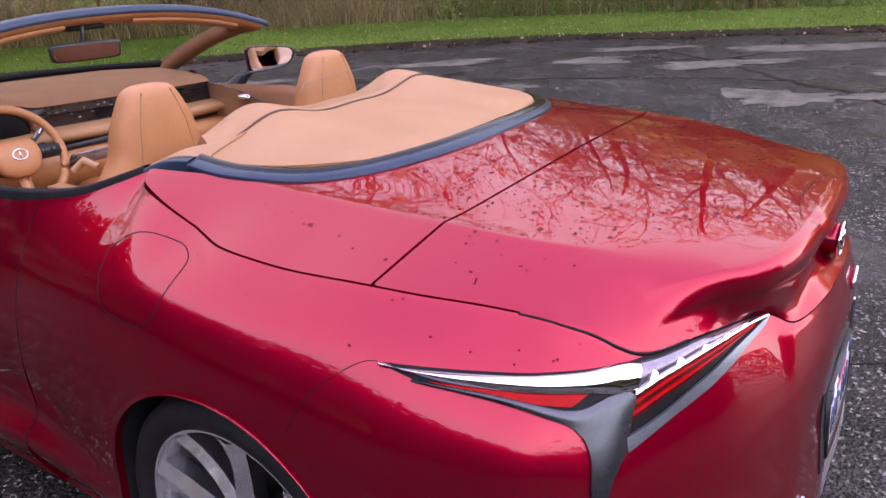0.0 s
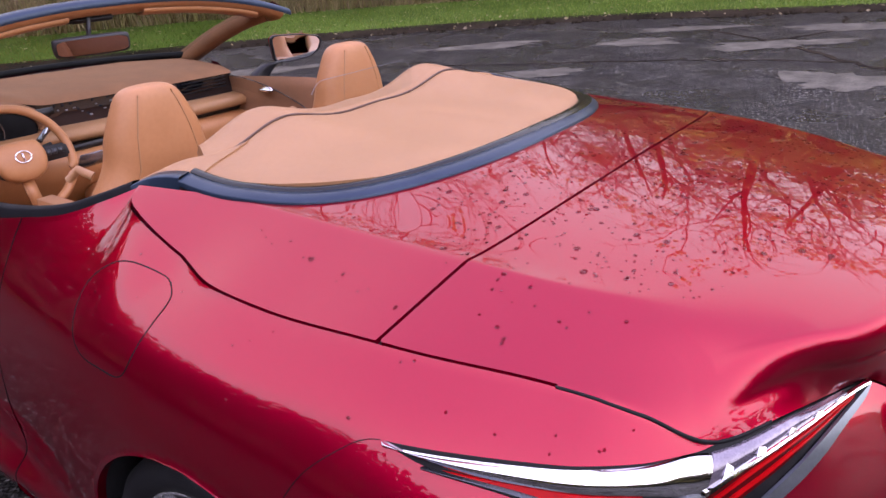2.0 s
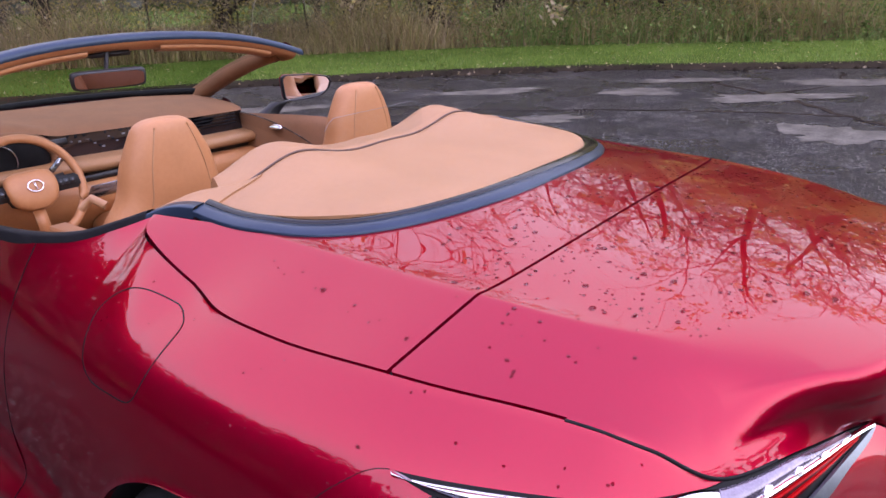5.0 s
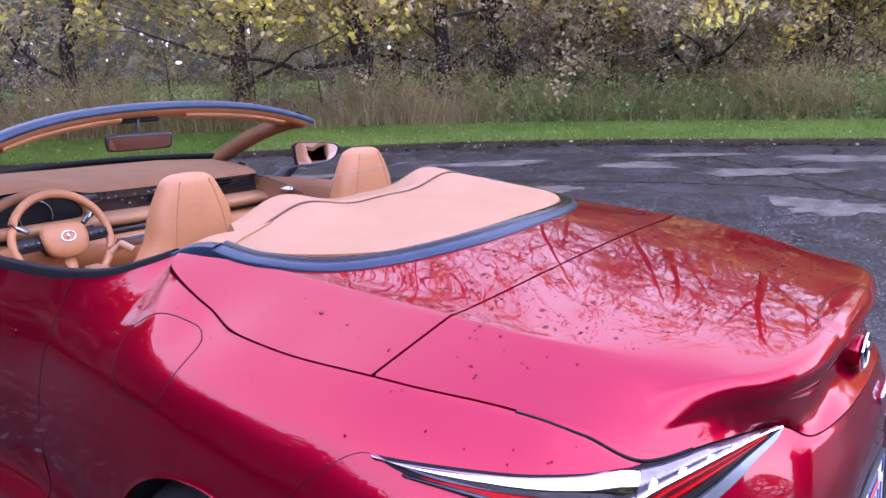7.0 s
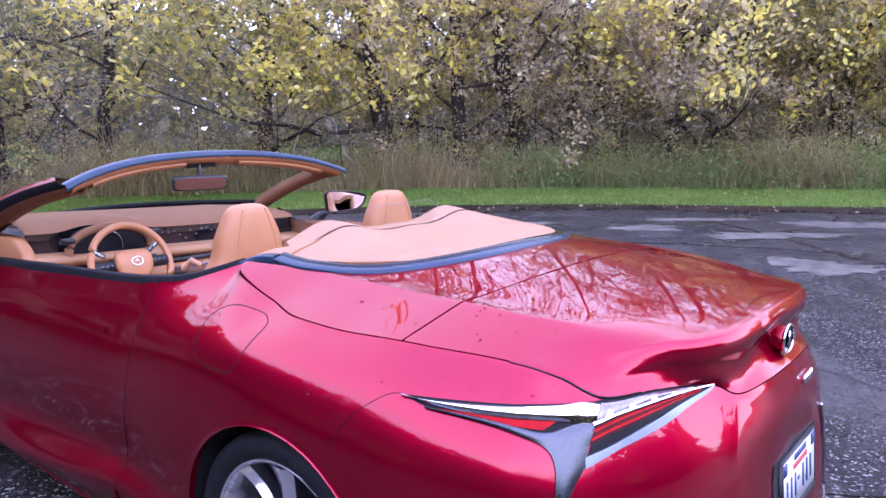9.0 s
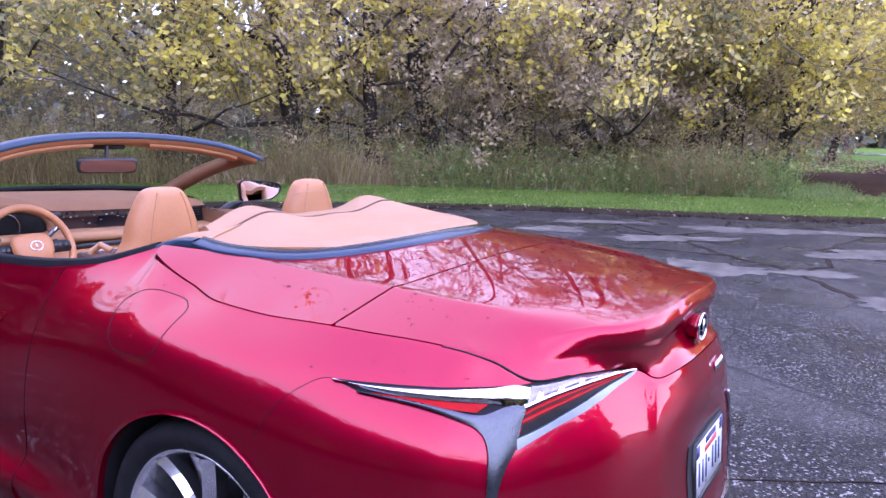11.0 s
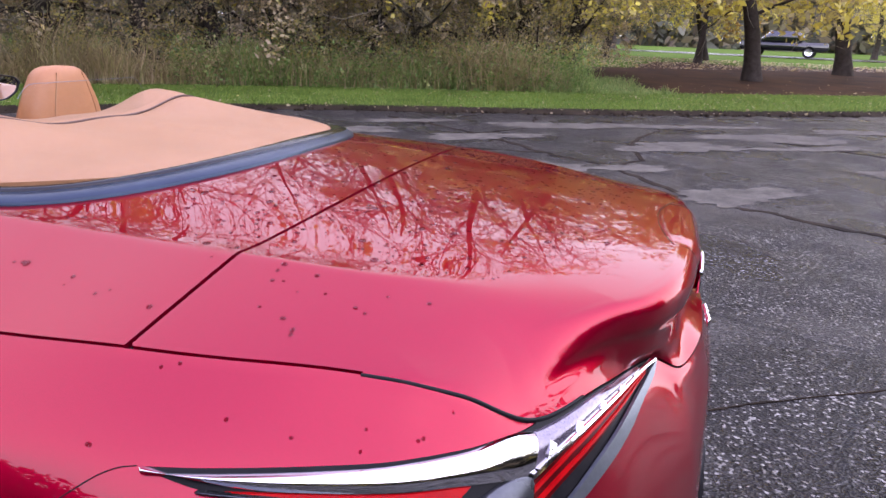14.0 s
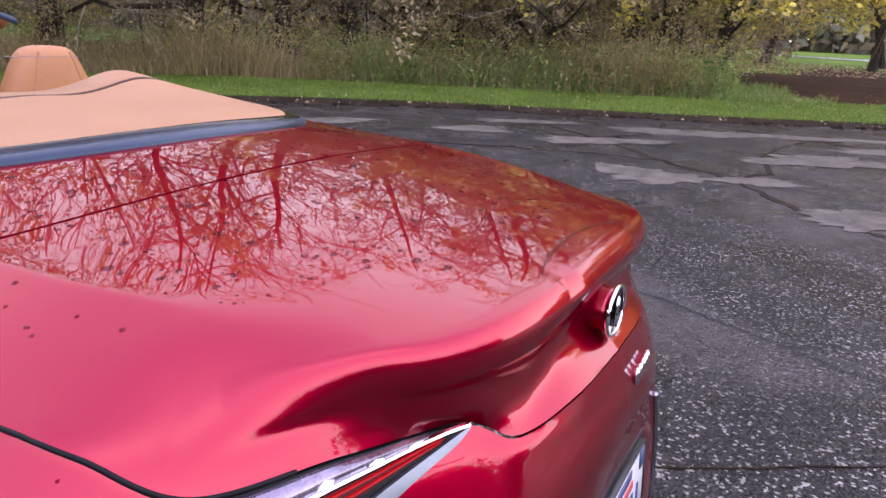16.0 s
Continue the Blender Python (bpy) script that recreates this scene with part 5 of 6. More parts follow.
# Door linings.
for k in (1, -1):
    y = np.linspace(.86, 2.24, 40)
    rows = []
    for z, dx in ((.0, -.025), (.012, -.055), (-.03, -.075), (-.10, -.085), (-.22, -.09), (-.36, -.07), (-.60, -.05)):
        beltz = np.interp(y, [.6, .75, 1.0, 1.6, 2.35], [1.0, .965, .95, .925, .885]) + (.055 if k < 0 else .028) * np.clip((y - .9) / .5, 0, 1)
        rows.append(np.stack([-(.80 + dx) * np.ones(40) * k, y, beltz + z], 1))
    lining = sheet("door_lining", np.stack(rows, 1), SUEDE if k < 0 else LEATHER_DARK, 0, k > 0, parent=CAR, label="tan door lining")
    if k < 0:
        arc = spline([(.728, 1.98, .985), (.722, 1.75, .965), (.714, 1.52, .91), (.712, 1.36, .84), (.715, 1.28, .78)], np.linspace(0, 4, 30))
        bar("trim_line", arc, .0022, GUNMETAL, lining, "thin trim line")
        inset = np.stack([arc + (-.002, 0, -.004), np.stack([arc[:, 0], arc[:, 1] + .02, np.full(30, .72)], 1)], 1)
        sheet("suede_inset", inset, SUEDE, 0, parent=lining, label="suede door inset")
        solid("inner_handle", smooth_loft([(.705, 1.66, .925, .012, .035, 2.5), (.70, 1.655, .937, .016, .045, 2.5), (.705, 1.645, .95, .008, .02, 2.5)], 4, 20), CHROME, lining, "chrome inner handle")
        bar("speaker_trim", [(.70, 1.62, .76), (.69, 1.58, .74), (.69, 1.52, .74)], .012, GLOSS_BLACK, lining)
solid("floor_pan", block(-.78, .78, .5, 2.3, .16, .20, .01), PLASTIC, CAR)

# The door mirror on the far side.
root = new("door_mirror")
root.parent = CAR
root["label"] = "black and red door mirror on a stalk"
face_line = np.array([(-.148, .064), (.02, .060), (.125, .044), (.146, .018), (.128, -.030), (.080, -.068), (-.03, -.084), (-.135, -.088)])
for _ in range(2):
    ahead = np.roll(face_line, -1, 0)
    face_line = np.stack([face_line * .86 + ahead * .14, face_line * .14 + ahead * .86], 1).reshape(-1, 2)
def rings(levels):
    """Rings of the mirror's outline, one for each depth and size."""
    n = len(face_line)
    v = np.concatenate([np.stack([face_line[:, 0] * size, np.full(n, depth), face_line[:, 1] * size], 1) for depth, size in levels])
    return v, grid_faces(len(levels), n, wrap=True) + [tuple(range((len(levels) - 1) * n, len(levels) * n))]


place = pose(1.11, 1.88, 1.064, -3, 0, -34) @ Matrix.Scale(.86, 4)
solid("mirror_shell", turned(rings([(-.032, .90), (-.040, .92), (-.044, .96), (-.040, .99), (-.01, 1.02), (.03, .99), (.06, .86), (.075, .6)]), place), MIRROR_BLACK, root, "satin black angular shell")
solid("mirror_cap", turned(rings([(.018, .98), (.020, 1.02), (.045, 1.0), (.07, .90), (.09, .6)]), place), RED, root, "red painted cap")
glass_v = rings([(-.034, .93)])[0]
solid("mirror_glass", turned((glass_v, [tuple(range(len(glass_v)))]), place), MIRROR, root, "silvered mirror glass", False)
solid("mirror_foot", smooth_loft([(.86, 1.92, .93, .075, .03, 3), (.91, 1.92, .965, .06, .028, 3), (.97, 1.915, 1.0, .05, .028, 3)], 4, 20), MIRROR_BLACK, root, "black mirror foot")
solid("quarter_trim", (np.array([(.778, 2.02, .955), (.79, 2.16, .95), (.783, 2.12, 1.03), (.778, 2.06, 1.02)]), [(0, 1, 2, 3)]), GLOSS_BLACK, root)

# Raindrops on the wet deck, trunk and flank.
def drops():
    rng = np.random.default_rng(4)
    spots = []
    while len(spots) < 1000:
        x, y = rng.uniform(-.70, .70), rng.uniform(-.90, .10)
        if noise.noise((x * 4, y * 4, 1)) + noise.noise((x * 11, y * 11, 5)) * .6 < rng.uniform(-.45, .5):
            continue
        if (abs(x) / (SEAL_A + .02)) ** 2.4 + (abs(y - SEAL_Y) / (SEAL_B + .02)) ** 2.4 < 1 and y < SEAL_Y:
            continue
        if y < -.62 and abs(x) > .60 - (-.62 - y) * .6 or abs(x) > .73 or abs(y - gap_y(x)) < .006:
            continue
        if abs(x) > .56 - .2 * max(-.35 - y, 0) and rng.random() < .8:
            continue
        if np.hypot(rim_xy[:, 0] + abs(x), rim_xy[:, 1] - y).min() < .085:
            continue
        z = float(deck_height(np.array(x), np.array(y)))
        gx = float(deck_height(np.array(x + .004), np.array(y)) - deck_height(np.array(x - .004), np.array(y))) / .008
        gy = float(deck_height(np.array(x), np.array(y + .004)) - deck_height(np.array(x), np.array(y - .004))) / .008
        spots.append((np.array((x, y, z)), np.array((-gx, -gy, 1.0))))
    for s, h in zip(rng.uniform(4.2, 9.0, 20), rng.uniform(.05, .9, 20)):
        spots.append((side(s, h), side_normal(s, h)))
    pieces = []
    for j, (p, n) in enumerate(spots):
        n = n / np.linalg.norm(n)
        r = min(.0017 * np.exp(abs(rng.normal(0, .55))), .006 if j < 1000 else .0026)
        t = np.cross(n, (0, 1, .01))
        t /= np.linalg.norm(t)
        b = np.cross(n, t)
        st = rng.uniform(.8, 1.5)
        w = np.linspace(0, 2 * np.pi, 10, endpoint=False)
        rings = [p + q * r * (np.cos(w)[:, None] * t * st + np.sin(w)[:, None] * b) + n * (up * r + .0002) for q, up in ((1, -.06), (.95, .05), (.72, .115), (.38, .15))]
        v = np.concatenate(rings + [[p + n * (.16 * r)]])
        f = grid_faces(4, 10, wrap=True) + [(30 + j, 30 + (j + 1) % 10, 40) for j in range(10)]
        pieces.append((v, f))
    return joined(pieces)


solid("rainwater", drops(), WATER, CAR, "clear raindrops on the paint")["kind"] = "stuff"

# ---- the ground ----
def ground_z(x, y):
    """The lot rises a little away from the car."""
    r = np.hypot(x, y)
    return .012 * np.clip(r - 2.5, 0, 60)


EDGE = [(-30, 20), (-16, 16.5), (-6, 13.6), (0, 11.6), (6.0, 8.3), (9.2, 5.2), (11.4, 1.3), (13.3, -2.0), (15.2, -5), (19, -11), (26, -20), (40, -32)]
BRUSH = [(-30, 25), (-16, 22), (-6, 19), (0, 16.2), (9.0, 10.2), (12.2, 7.2), (14.2, 4.2), (15.6, 1.8), (16.8, -.6)]


def edge_at(t):
    return spline(EDGE, t)


t = np.linspace(0, len(EDGE) - 1, 260)
rim = edge_at(t)
rng = np.random.default_rng(8)
jag = rim + np.stack([np.convolve(rng.normal(0, .10, 260), np.ones(3) / 3, "same"), np.convolve(rng.normal(0, .10, 260), np.ones(3) / 3, "same")], 1)

# One sheet of turf to the horizon, and the asphalt lot laid on it.
ax = np.concatenate([-np.geomspace(1200, 60, 10), np.linspace(-50, 70, 61), np.geomspace(80, 1500, 12)])
gx, gy = np.meshgrid(ax, ax, indexing="ij")
tagged(sheet("ground", np.stack([gx, gy, ground_z(gx, gy) - .02], -1), TURF), "autumn lawn reaching into the distance", "ground", kind="structure")

fan = []
for w in np.linspace(0, 1, 70) ** 1.4:
    fan.append(np.stack([-8 + (jag[:, 0] + 8) * w, -14 + (jag[:, 1] + 14) * w], 1))
fan = np.array(fan)
lot = sheet("asphalt_lot", np.concatenate([fan, ground_z(fan[..., 0], fan[..., 1])[..., None]], -1), ASPHALT, 0, True)
tagged(lot, "old wet dark asphalt with pale worn areas and cracks", "pavement", kind="structure")


# Back of the lot, behind the camera.
ring = np.linspace(0, 1, 60)
rear = []
for w in np.linspace(0, 1, 24):
    a0, a1 = np.array((-30, 20)), np.array((40, -32))
    line = a0 + (a1 - a0) * ring[:, None]
    out = np.array((-.6, -.8)) * 34 * w * np.sin(np.pi * ring)[:, None] ** .5
    mid = np.stack([np.interp(ring, [0, .5, 1], [-30, -8, 40]), np.interp(ring, [0, .5, 1], [20, -14, -32])], 1)
    rear.append(mid + out)
rear = np.array(rear)
tagged(sheet("asphalt_lot", np.concatenate([rear, (ground_z(rear[..., 0], rear[..., 1]) - .004)[..., None]], -1), ASPHALT, 0, True), "old wet dark asphalt", "pavement", kind="structure")


def strip(name, inner, outer, up_in, up_out, material, label, category, n=8):
    w = np.linspace(0, 1, n)[:, None, None]
    p = inner[None] * (1 - w) + outer[None] * w
    z = ground_z(p[..., 0], p[..., 1]) + (up_in * (1 - w) + up_out * w)[..., 0]
    return tagged(sheet(name, np.concatenate([p, z[..., None]], -1), material, 0, True), label, category, kind="structure")


nrm = np.gradient(rim, axis=0)
nrm = np.stack([-nrm[:, 1], nrm[:, 0]], 1)
nrm /= np.linalg.norm(nrm, axis=1, keepdims=True)
if nrm[130] @ np.array((1, 1)) < 0:
    nrm = -nrm
strip("soil_edge", jag - nrm * .05, rim + nrm * .28, .004, .07, SOIL, "crumbling dark wet soil along the asphalt edge", "soil edge")
strip("verge", rim + nrm * .22, rim + nrm * 3.6, .06, .08, TURF, "mown green verge with fallen leaves", "grass")
strip("brush_floor", rim + nrm * 3.4, rim + nrm * 14, .05, .12, LITTER, "brown leaf litter under the trees", "ground")


def blob(cx, cy, rx, ry, turn, seed):
    rng = np.random.default_rng(seed)
    w = np.linspace(0, 2 * np.pi, 120, endpoint=False)
    r = 1 + .2 * np.sin(2 * w + rng.uniform(0, 6)) + .16 * np.sin(3 * w + rng.uniform(0, 6)) + .12 * np.sin(7 * w + rng.uniform(0, 6)) + .08 * np.sin(13 * w + rng.uniform(0, 6)) + rng.normal(0, .05, 120)
    p = np.stack([rx * r * np.cos(w), ry * r * np.sin(w)], 1)
    c, s = np.cos(turn), np.sin(turn)
    p = p @ np.array([[c, s], [-s, c]]) + (cx, cy)
    v = np.concatenate([[[cx, cy]], p])
    z = ground_z(v[:, 0], v[:, 1]) + .005
    return np.concatenate([v, z[:, None]], 1), [(0, 1 + j, 1 + (j + 1) % 120) for j in range(120)]


for j, (cx, cy, rx, ry, turn) in enumerate([(6.35, .50, .52, .38, -1.0), (6.75, -.45, .40, .22, -.9), (5.75, -1.45, .55, .35, -.8), (8.2, 1.6, .8, .3, -1.0), (8.6, -.9, .9, .35, -1.1), (7.9, 3.2, .6, .25, -.9), (9.8, 1.0, .9, .3, -1.1), (10.2, -2.2, 1.2, .4, -1.1), (5.6, 3.4, .5, .25, -.8), (9.2, 3.0, .9, .16, -1.0), (10.4, .2, 1.1, .18, -1.1), (11.0, -1.2, 1.2, .2, -1.1), (9.4, -2.6, .8, .2, -1.0), (7.0, 5.0, .9, .2, -.8), (4.4, 6.6, 1.0, .2, -.6), (8.0, -3.6, .9, .3, -1.0), (11.8, -3.8, 1.3, .25, -1.1), (3.0, 5.4, .7, .2, -.6)]):
    tagged(solid("asphalt_patch", blob(cx, cy, rx, ry, turn, j), PALE_PATCH), "pale dry patch of worn asphalt", "asphalt patch", "patches on the lot", "structure")


def tar_line(points, width, seed):
    """A dark, uneven tarred crack on the lot."""
    rng = np.random.default_rng(seed)
    p = spline(points, np.linspace(0, len(points) - 1, 16 * (len(points) - 1)))
    p = p + np.stack([np.convolve(rng.normal(0, .6 * width, len(p)), np.ones(3) / 3, "same"), np.convolve(rng.normal(0, .6 * width, len(p)), np.ones(3) / 3, "same")], 1)
    q = np.concatenate([p, (ground_z(p[:, 0], p[:, 1]) + .003)[:, None]], 1)
    return ribbon(q, np.tile((0, 0, 1.0), (len(q), 1)), width * rng.uniform(.5, 1.4, len(q)), .0015)


for j, (line, width) in enumerate([([(9.5, 3.4), (8.4, 1.7), (7.3, .6), (6.75, -.2), (5.6, -1.0), (5.2, -1.55), (4.6, -2.6), (3.6, -4.2)], .07), ([(.95, -.4), (1.25, -.9), (1.57, -1.36), (2.1, -2.2), (2.9, -3.4)], .009),
                                   ([(6.75, -.2), (7.4, -.5), (8.6, -.3), (10.2, -.6)], .05), ([(7.3, .6), (7.0, 1.9), (6.3, 3.4), (5.2, 5.5)], .05), ([(9.0, -3.5), (10.2, -1.6), (10.9, .4)], .06), ([(8.4, 1.7), (9.6, 1.2), (10.8, 1.4)], .05)]):
    tagged(solid("tarred_crack", tar_line(line, width, 60 + j), SOIL, smooth=False), "dark tarred crack across the asphalt", "crack", "cracks in the lot", "structure")


def blades(n, place, height, width, seed, lean=.4):
    """Many single blades, each a bent strip of two faces."""
    rng = np.random.default_rng(seed)
    p = place(rng, n)
    w = rng.uniform(0, 2 * np.pi, n)
    d = np.stack([np.cos(w), np.sin(w), 0 * w], 1) * (width * rng.uniform(.6, 1.3, n))[:, None]
    h = height * rng.uniform(.45, 1.25, n)
    bendv = np.stack([rng.normal(0, lean, n) * h, rng.normal(0, lean, n) * h, h], 1)
    v = np.stack([p - d, p + d, p + bendv * .55 + d * .7, p + bendv * .55 - d * .7, p + bendv + (0, 0, 0)], 1).reshape(-1, 3)
    f = []
    for j in range(n):
        q = 5 * j
        f += [(q, q + 1, q + 2, q + 3), (q + 3, q + 2, q + 4)]
    return v, f


def along_edge(lo, hi, near, far, rise=.05):
    def place(rng, n):
        t = rng.uniform(lo, hi, n)
        p, q = edge_at(t), edge_at(t + .01) - edge_at(t - .01)
        m = np.stack([-q[:, 1], q[:, 0]], 1)
        m /= np.linalg.norm(m, axis=1, keepdims=True)
        m *= np.where((m @ np.array((1.0, 1.0))) < 0, -1, 1)[:, None]
        p = p + m * rng.uniform(near, far, n)[:, None]
        return np.concatenate([p, (ground_z(p[:, 0], p[:, 1]) + rise)[:, None]], 1)
    return place


tagged(solid("verge_grass", blades(42000, along_edge(2.6, 9.2, .2, 3.7), .07, .006, 1, .5), GRASS, smooth=False), "short green grass blades on the verge", "grass", kind="stuff")


def stems(n, place, height, width, seed, arch=.5, curl=.22):
    """Thin arching stems, each a bent ribbon of four faces that forks once."""
    rng = np.random.default_rng(seed)
    p = place(rng, n)
    h = height * rng.uniform(.35, 1.15, n) * np.array([.75 + 1.2 * noise.noise((x * .45, y * .45, seed)) for x, y, _ in p])
    w = rng.uniform(0, 2 * np.pi, n)
    out = np.stack([np.cos(w), np.sin(w), 0 * w], 1) * (arch * h * rng.uniform(.1, 1.2, n))[:, None]
    d = np.stack([-np.sin(w), np.cos(w), 0 * w], 1) * (width * rng.uniform(.5, 1.3, n))[:, None]
    rows = []
    kink = np.zeros((n, 3))
    for f in (0, .3, .55, .8, 1):
        kink = kink + rng.normal(0, curl * .25, (n, 3)) * h[:, None] * f
        c = p + out * f**1.7 + np.array([0, 0, 1.0]) * (h * (f - .22 * f**3))[:, None] + kink
        rows += [c - d * (1 - .7 * f), c + d * (1 - .7 * f)]
    v = np.stack(rows, 1).reshape(-1, 3)
    f = []
    for j in range(n):
        for i in range(4):
            q = 10 * j + 2 * i
            f.append((q, q + 1, q + 3, q + 2))
    return v, f


tagged(solid("dry_brush", stems(40000, along_edge(1.0, 6.55, 3.4, 6.2), .85, .010, 2, .9, .55), DRY, smooth=False), "tall dry brown brush at the foot of the trees", "brush", kind="stuff")
tagged(solid("low_brush", stems(7000, along_edge(6.2, 7.15, 3.2, 6.8), .34, .009, 4, .9, .5), GREEN_WEED, smooth=False), "low green weeds at the edge of the park", "weeds", kind="stuff")
tagged(solid("thicket", stems(9000, along_edge(.6, 6.4, 4.6, 9.5), 2.2, .005, 12, .9, .4), TWIG, smooth=False), "tangle of bare grey-purple stems under the trees", "brush", kind="stuff")
tagged(solid("green_weeds", stems(10000, along_edge(4.9, 6.6, 3.4, 6.0), .7, .011, 3, .5), GREEN_WEED, smooth=False), "green weeds among the dry brush", "weeds", kind="stuff")


def scatter_leaves(n, place, size, seed, flat=.35):
    """Fallen or hanging leaves: bent diamonds of two faces."""
    rng = np.random.default_rng(seed)
    p = place(rng, n)
    a = rng.normal(0, 1, (n, 3)) * (1, 1, flat)
    a /= np.linalg.norm(a, axis=1, keepdims=True)
    b = np.cross(a, rng.normal(0, 1, (n, 3)) * (flat, flat, 1))
    b /= np.linalg.norm(b, axis=1, keepdims=True)
    s = (size * rng.uniform(.55, 1.35, n))[:, None]
    v = np.stack([p - a * s, p + b * s * .55, p + a * s, p - b * s * .55], 1).reshape(-1, 3)
    return v, [(4 * j, 4 * j + 1, 4 * j + 2, 4 * j + 3) for j in range(n)]


def weed_place(lo, hi, near, far, low, high):
    base = along_edge(lo, hi, near, far)
    def place(rng, n):
        k = base(rng, max(n // 12, 1))
        h = rng.uniform(low, high, len(k)) ** 1.0
        p = k[rng.integers(0, len(k), n)]
        f = rng.random(n)
        return p + rng.normal(0, .10, (n, 3)) * (1, 1, .3) + np.stack([0 * f, 0 * f, f * np.interp(np.arange(n) % len(h), np.arange(len(h)), h)], 1)
    return place


tagged(solid("weed_leaves", scatter_leaves(34000, weed_place(4.7, 6.6, 3.3, 6.6, .25, 1.1), .04, 14, .6), GREEN_WEED, smooth=False), "leafy green weeds at the verge", "weeds", kind="stuff")
tagged(solid("brush_leaves", scatter_leaves(42000, weed_place(.6, 6.5, 3.8, 8.5, .3, 2.6), .036, 15, .8), LEAF_BROWN, smooth=False), "withered brown leaves caught in the brush", "leaves", kind="stuff")
tagged(solid("fallen_leaves", scatter_leaves(900, along_edge(2.6, 9.5, -.6, 3.6, .085), .03, 11, .2), LEAF_BROWN, smooth=False), "withered pale leaves fallen on the grass", "leaves", kind="stuff")
tagged(solid("soil_clods", joined([smooth_loft([(x, y, z - .03, .9 * r, .7 * r, 2.2), (x, y, z + .3 * r, r, .8 * r, 2.2), (x + .1 * r, y, z + .8 * r, .4 * r, .4 * r, 2)], 2, 8)
                                   for x, y, z, r in [(*q, s) for q, s in zip(along_edge(3.5, 9.2, -.12, .25, .01)(np.random.default_rng(5), 420), np.random.default_rng(6).uniform(.015, .06, 420))]]), SOIL), "dark clods of soil along the edge", "soil", kind="stuff")


# ---- trees ----
def branch(rng, p, d, length, r0, r1, n=7, wander=.16, rise=.0):
    pts, q, d = [np.array(p, float)], np.array(p, float), np.array(d, float) / np.linalg.norm(d)
    for _ in range(n - 1):
        d = d + rng.normal(0, wander, 3) + (0, 0, rise)
        d /= np.linalg.norm(d)
        q = q + d * length / (n - 1)
        pts.append(q.copy())
    return np.array(pts), np.linspace(r0, r1, n)


def make_tree(name, seed, height, spread, trunk_r, leaves, leaf_size, leaf_mat, fork=.28, limbs=7, top_bare=.94, low=.2):
    """Trunk and limbs as one mesh, twigs as another, and a loose crown of single leaves."""
    rng = np.random.default_rng(seed)
    wood, fine, tips = [], [], []
    stem, rad = branch(rng, (0, 0, -.1), (rng.normal(0, .06), rng.normal(0, .06), 1), height * .8, trunk_r, trunk_r * .12, 12, .07, .03)
    rad[0] *= 1.35
    wood.append(tube(stem, rad, 9))
    for j in range(limbs):
        f = fork + (1 - fork) * (j / limbs) ** .9 * .9
        at = spline(stem, f * 11)
        a = j * 2.4 + rng.uniform(-.5, .5)
        out = np.array((np.cos(a), np.sin(a), rng.uniform(.25, 1.0) * (.5 + f)))
        lim, lr = branch(rng, at, out, spread * rng.uniform(.75, 1.2) * (1.15 - .5 * f), trunk_r * (.30 - .24 * f), trunk_r * .045, 8, .16, .02)
        wood.append(tube(lim, lr, 6))
        for i in range(6):
            at2 = spline(lim, 1.5 + i * .95)
            d2 = out + rng.normal(0, .75, 3)
            tw, tr = branch(rng, at2, d2, spread * rng.uniform(.28, .55), trunk_r * .09, trunk_r * .03, 5, .24, -.02)
            fine.append(tube(tw, tr, 4, caps=False))
            tips += [tw[2], tw[3], tw[4]]
            for _ in range(7):
                t3, r3 = branch(rng, tw[rng.integers(1, 5)], d2 + rng.normal(0, .9, 3), spread * rng.uniform(.12, .30), trunk_r * .035, trunk_r * .014, 4, .3, -.04)
                fine.append(tube(t3, r3, 3, caps=False))
                tips += [t3[2], t3[3]]
    tips = np.array(tips)
    tips = tips[tips[:, 2] > height * low]
    root = thing(name, "", "")
    part("trunk", mesh_of("trunk", *joined(wood), BARK), root)
    twig_mass = part("twig_mass", mesh_of("twig_mass", *joined(fine), TWIG), root)
    twig_mass["kind"] = "stuff"
    up = np.clip((tips[:, 2] / height - .27) / .16, 0, 1)
    weight = rng.random(len(tips)) ** 2 * (1 - (.0 if leaf_mat is NEEDLE else top_bare) * up * up * (3 - 2 * up))
    n_bunch = max(leaves // 30, 1)
    spots = tips[rng.choice(len(tips), n_bunch, p=weight / weight.sum())] + rng.normal(0, spread * .06, (n_bunch, 3))
    def place(r2, n):
        return spots[r2.integers(0, n_bunch, n)] + r2.normal(0, 1, (n, 3)) * leaf_size * np.array((2.6, 2.6, 2.3))
    crown = part("crown", mesh_of("crown", *scatter_leaves(leaves, place, leaf_size, seed + 50, .8), leaf_mat, False), root)
    crown["kind"] = "stuff"
    return root


def plant(src, x, y, turn, size, label, category="tree", group="trees along the lot"):
    ob = copy_thing(src, Matrix.Translation((x, y, float(ground_z(np.array(x), np.array(y))) + .03)) @ Matrix.Rotation(turn, 4, "Z") @ Matrix.Scale(size, 4))
    ob.matrix_basis = Matrix.Translation((x, y, float(ground_z(np.array(x), np.array(y))) + .03)) @ Matrix.Rotation(turn, 4, "Z") @ Matrix.Scale(size, 4)
    return tagged(ob, label, category, group)


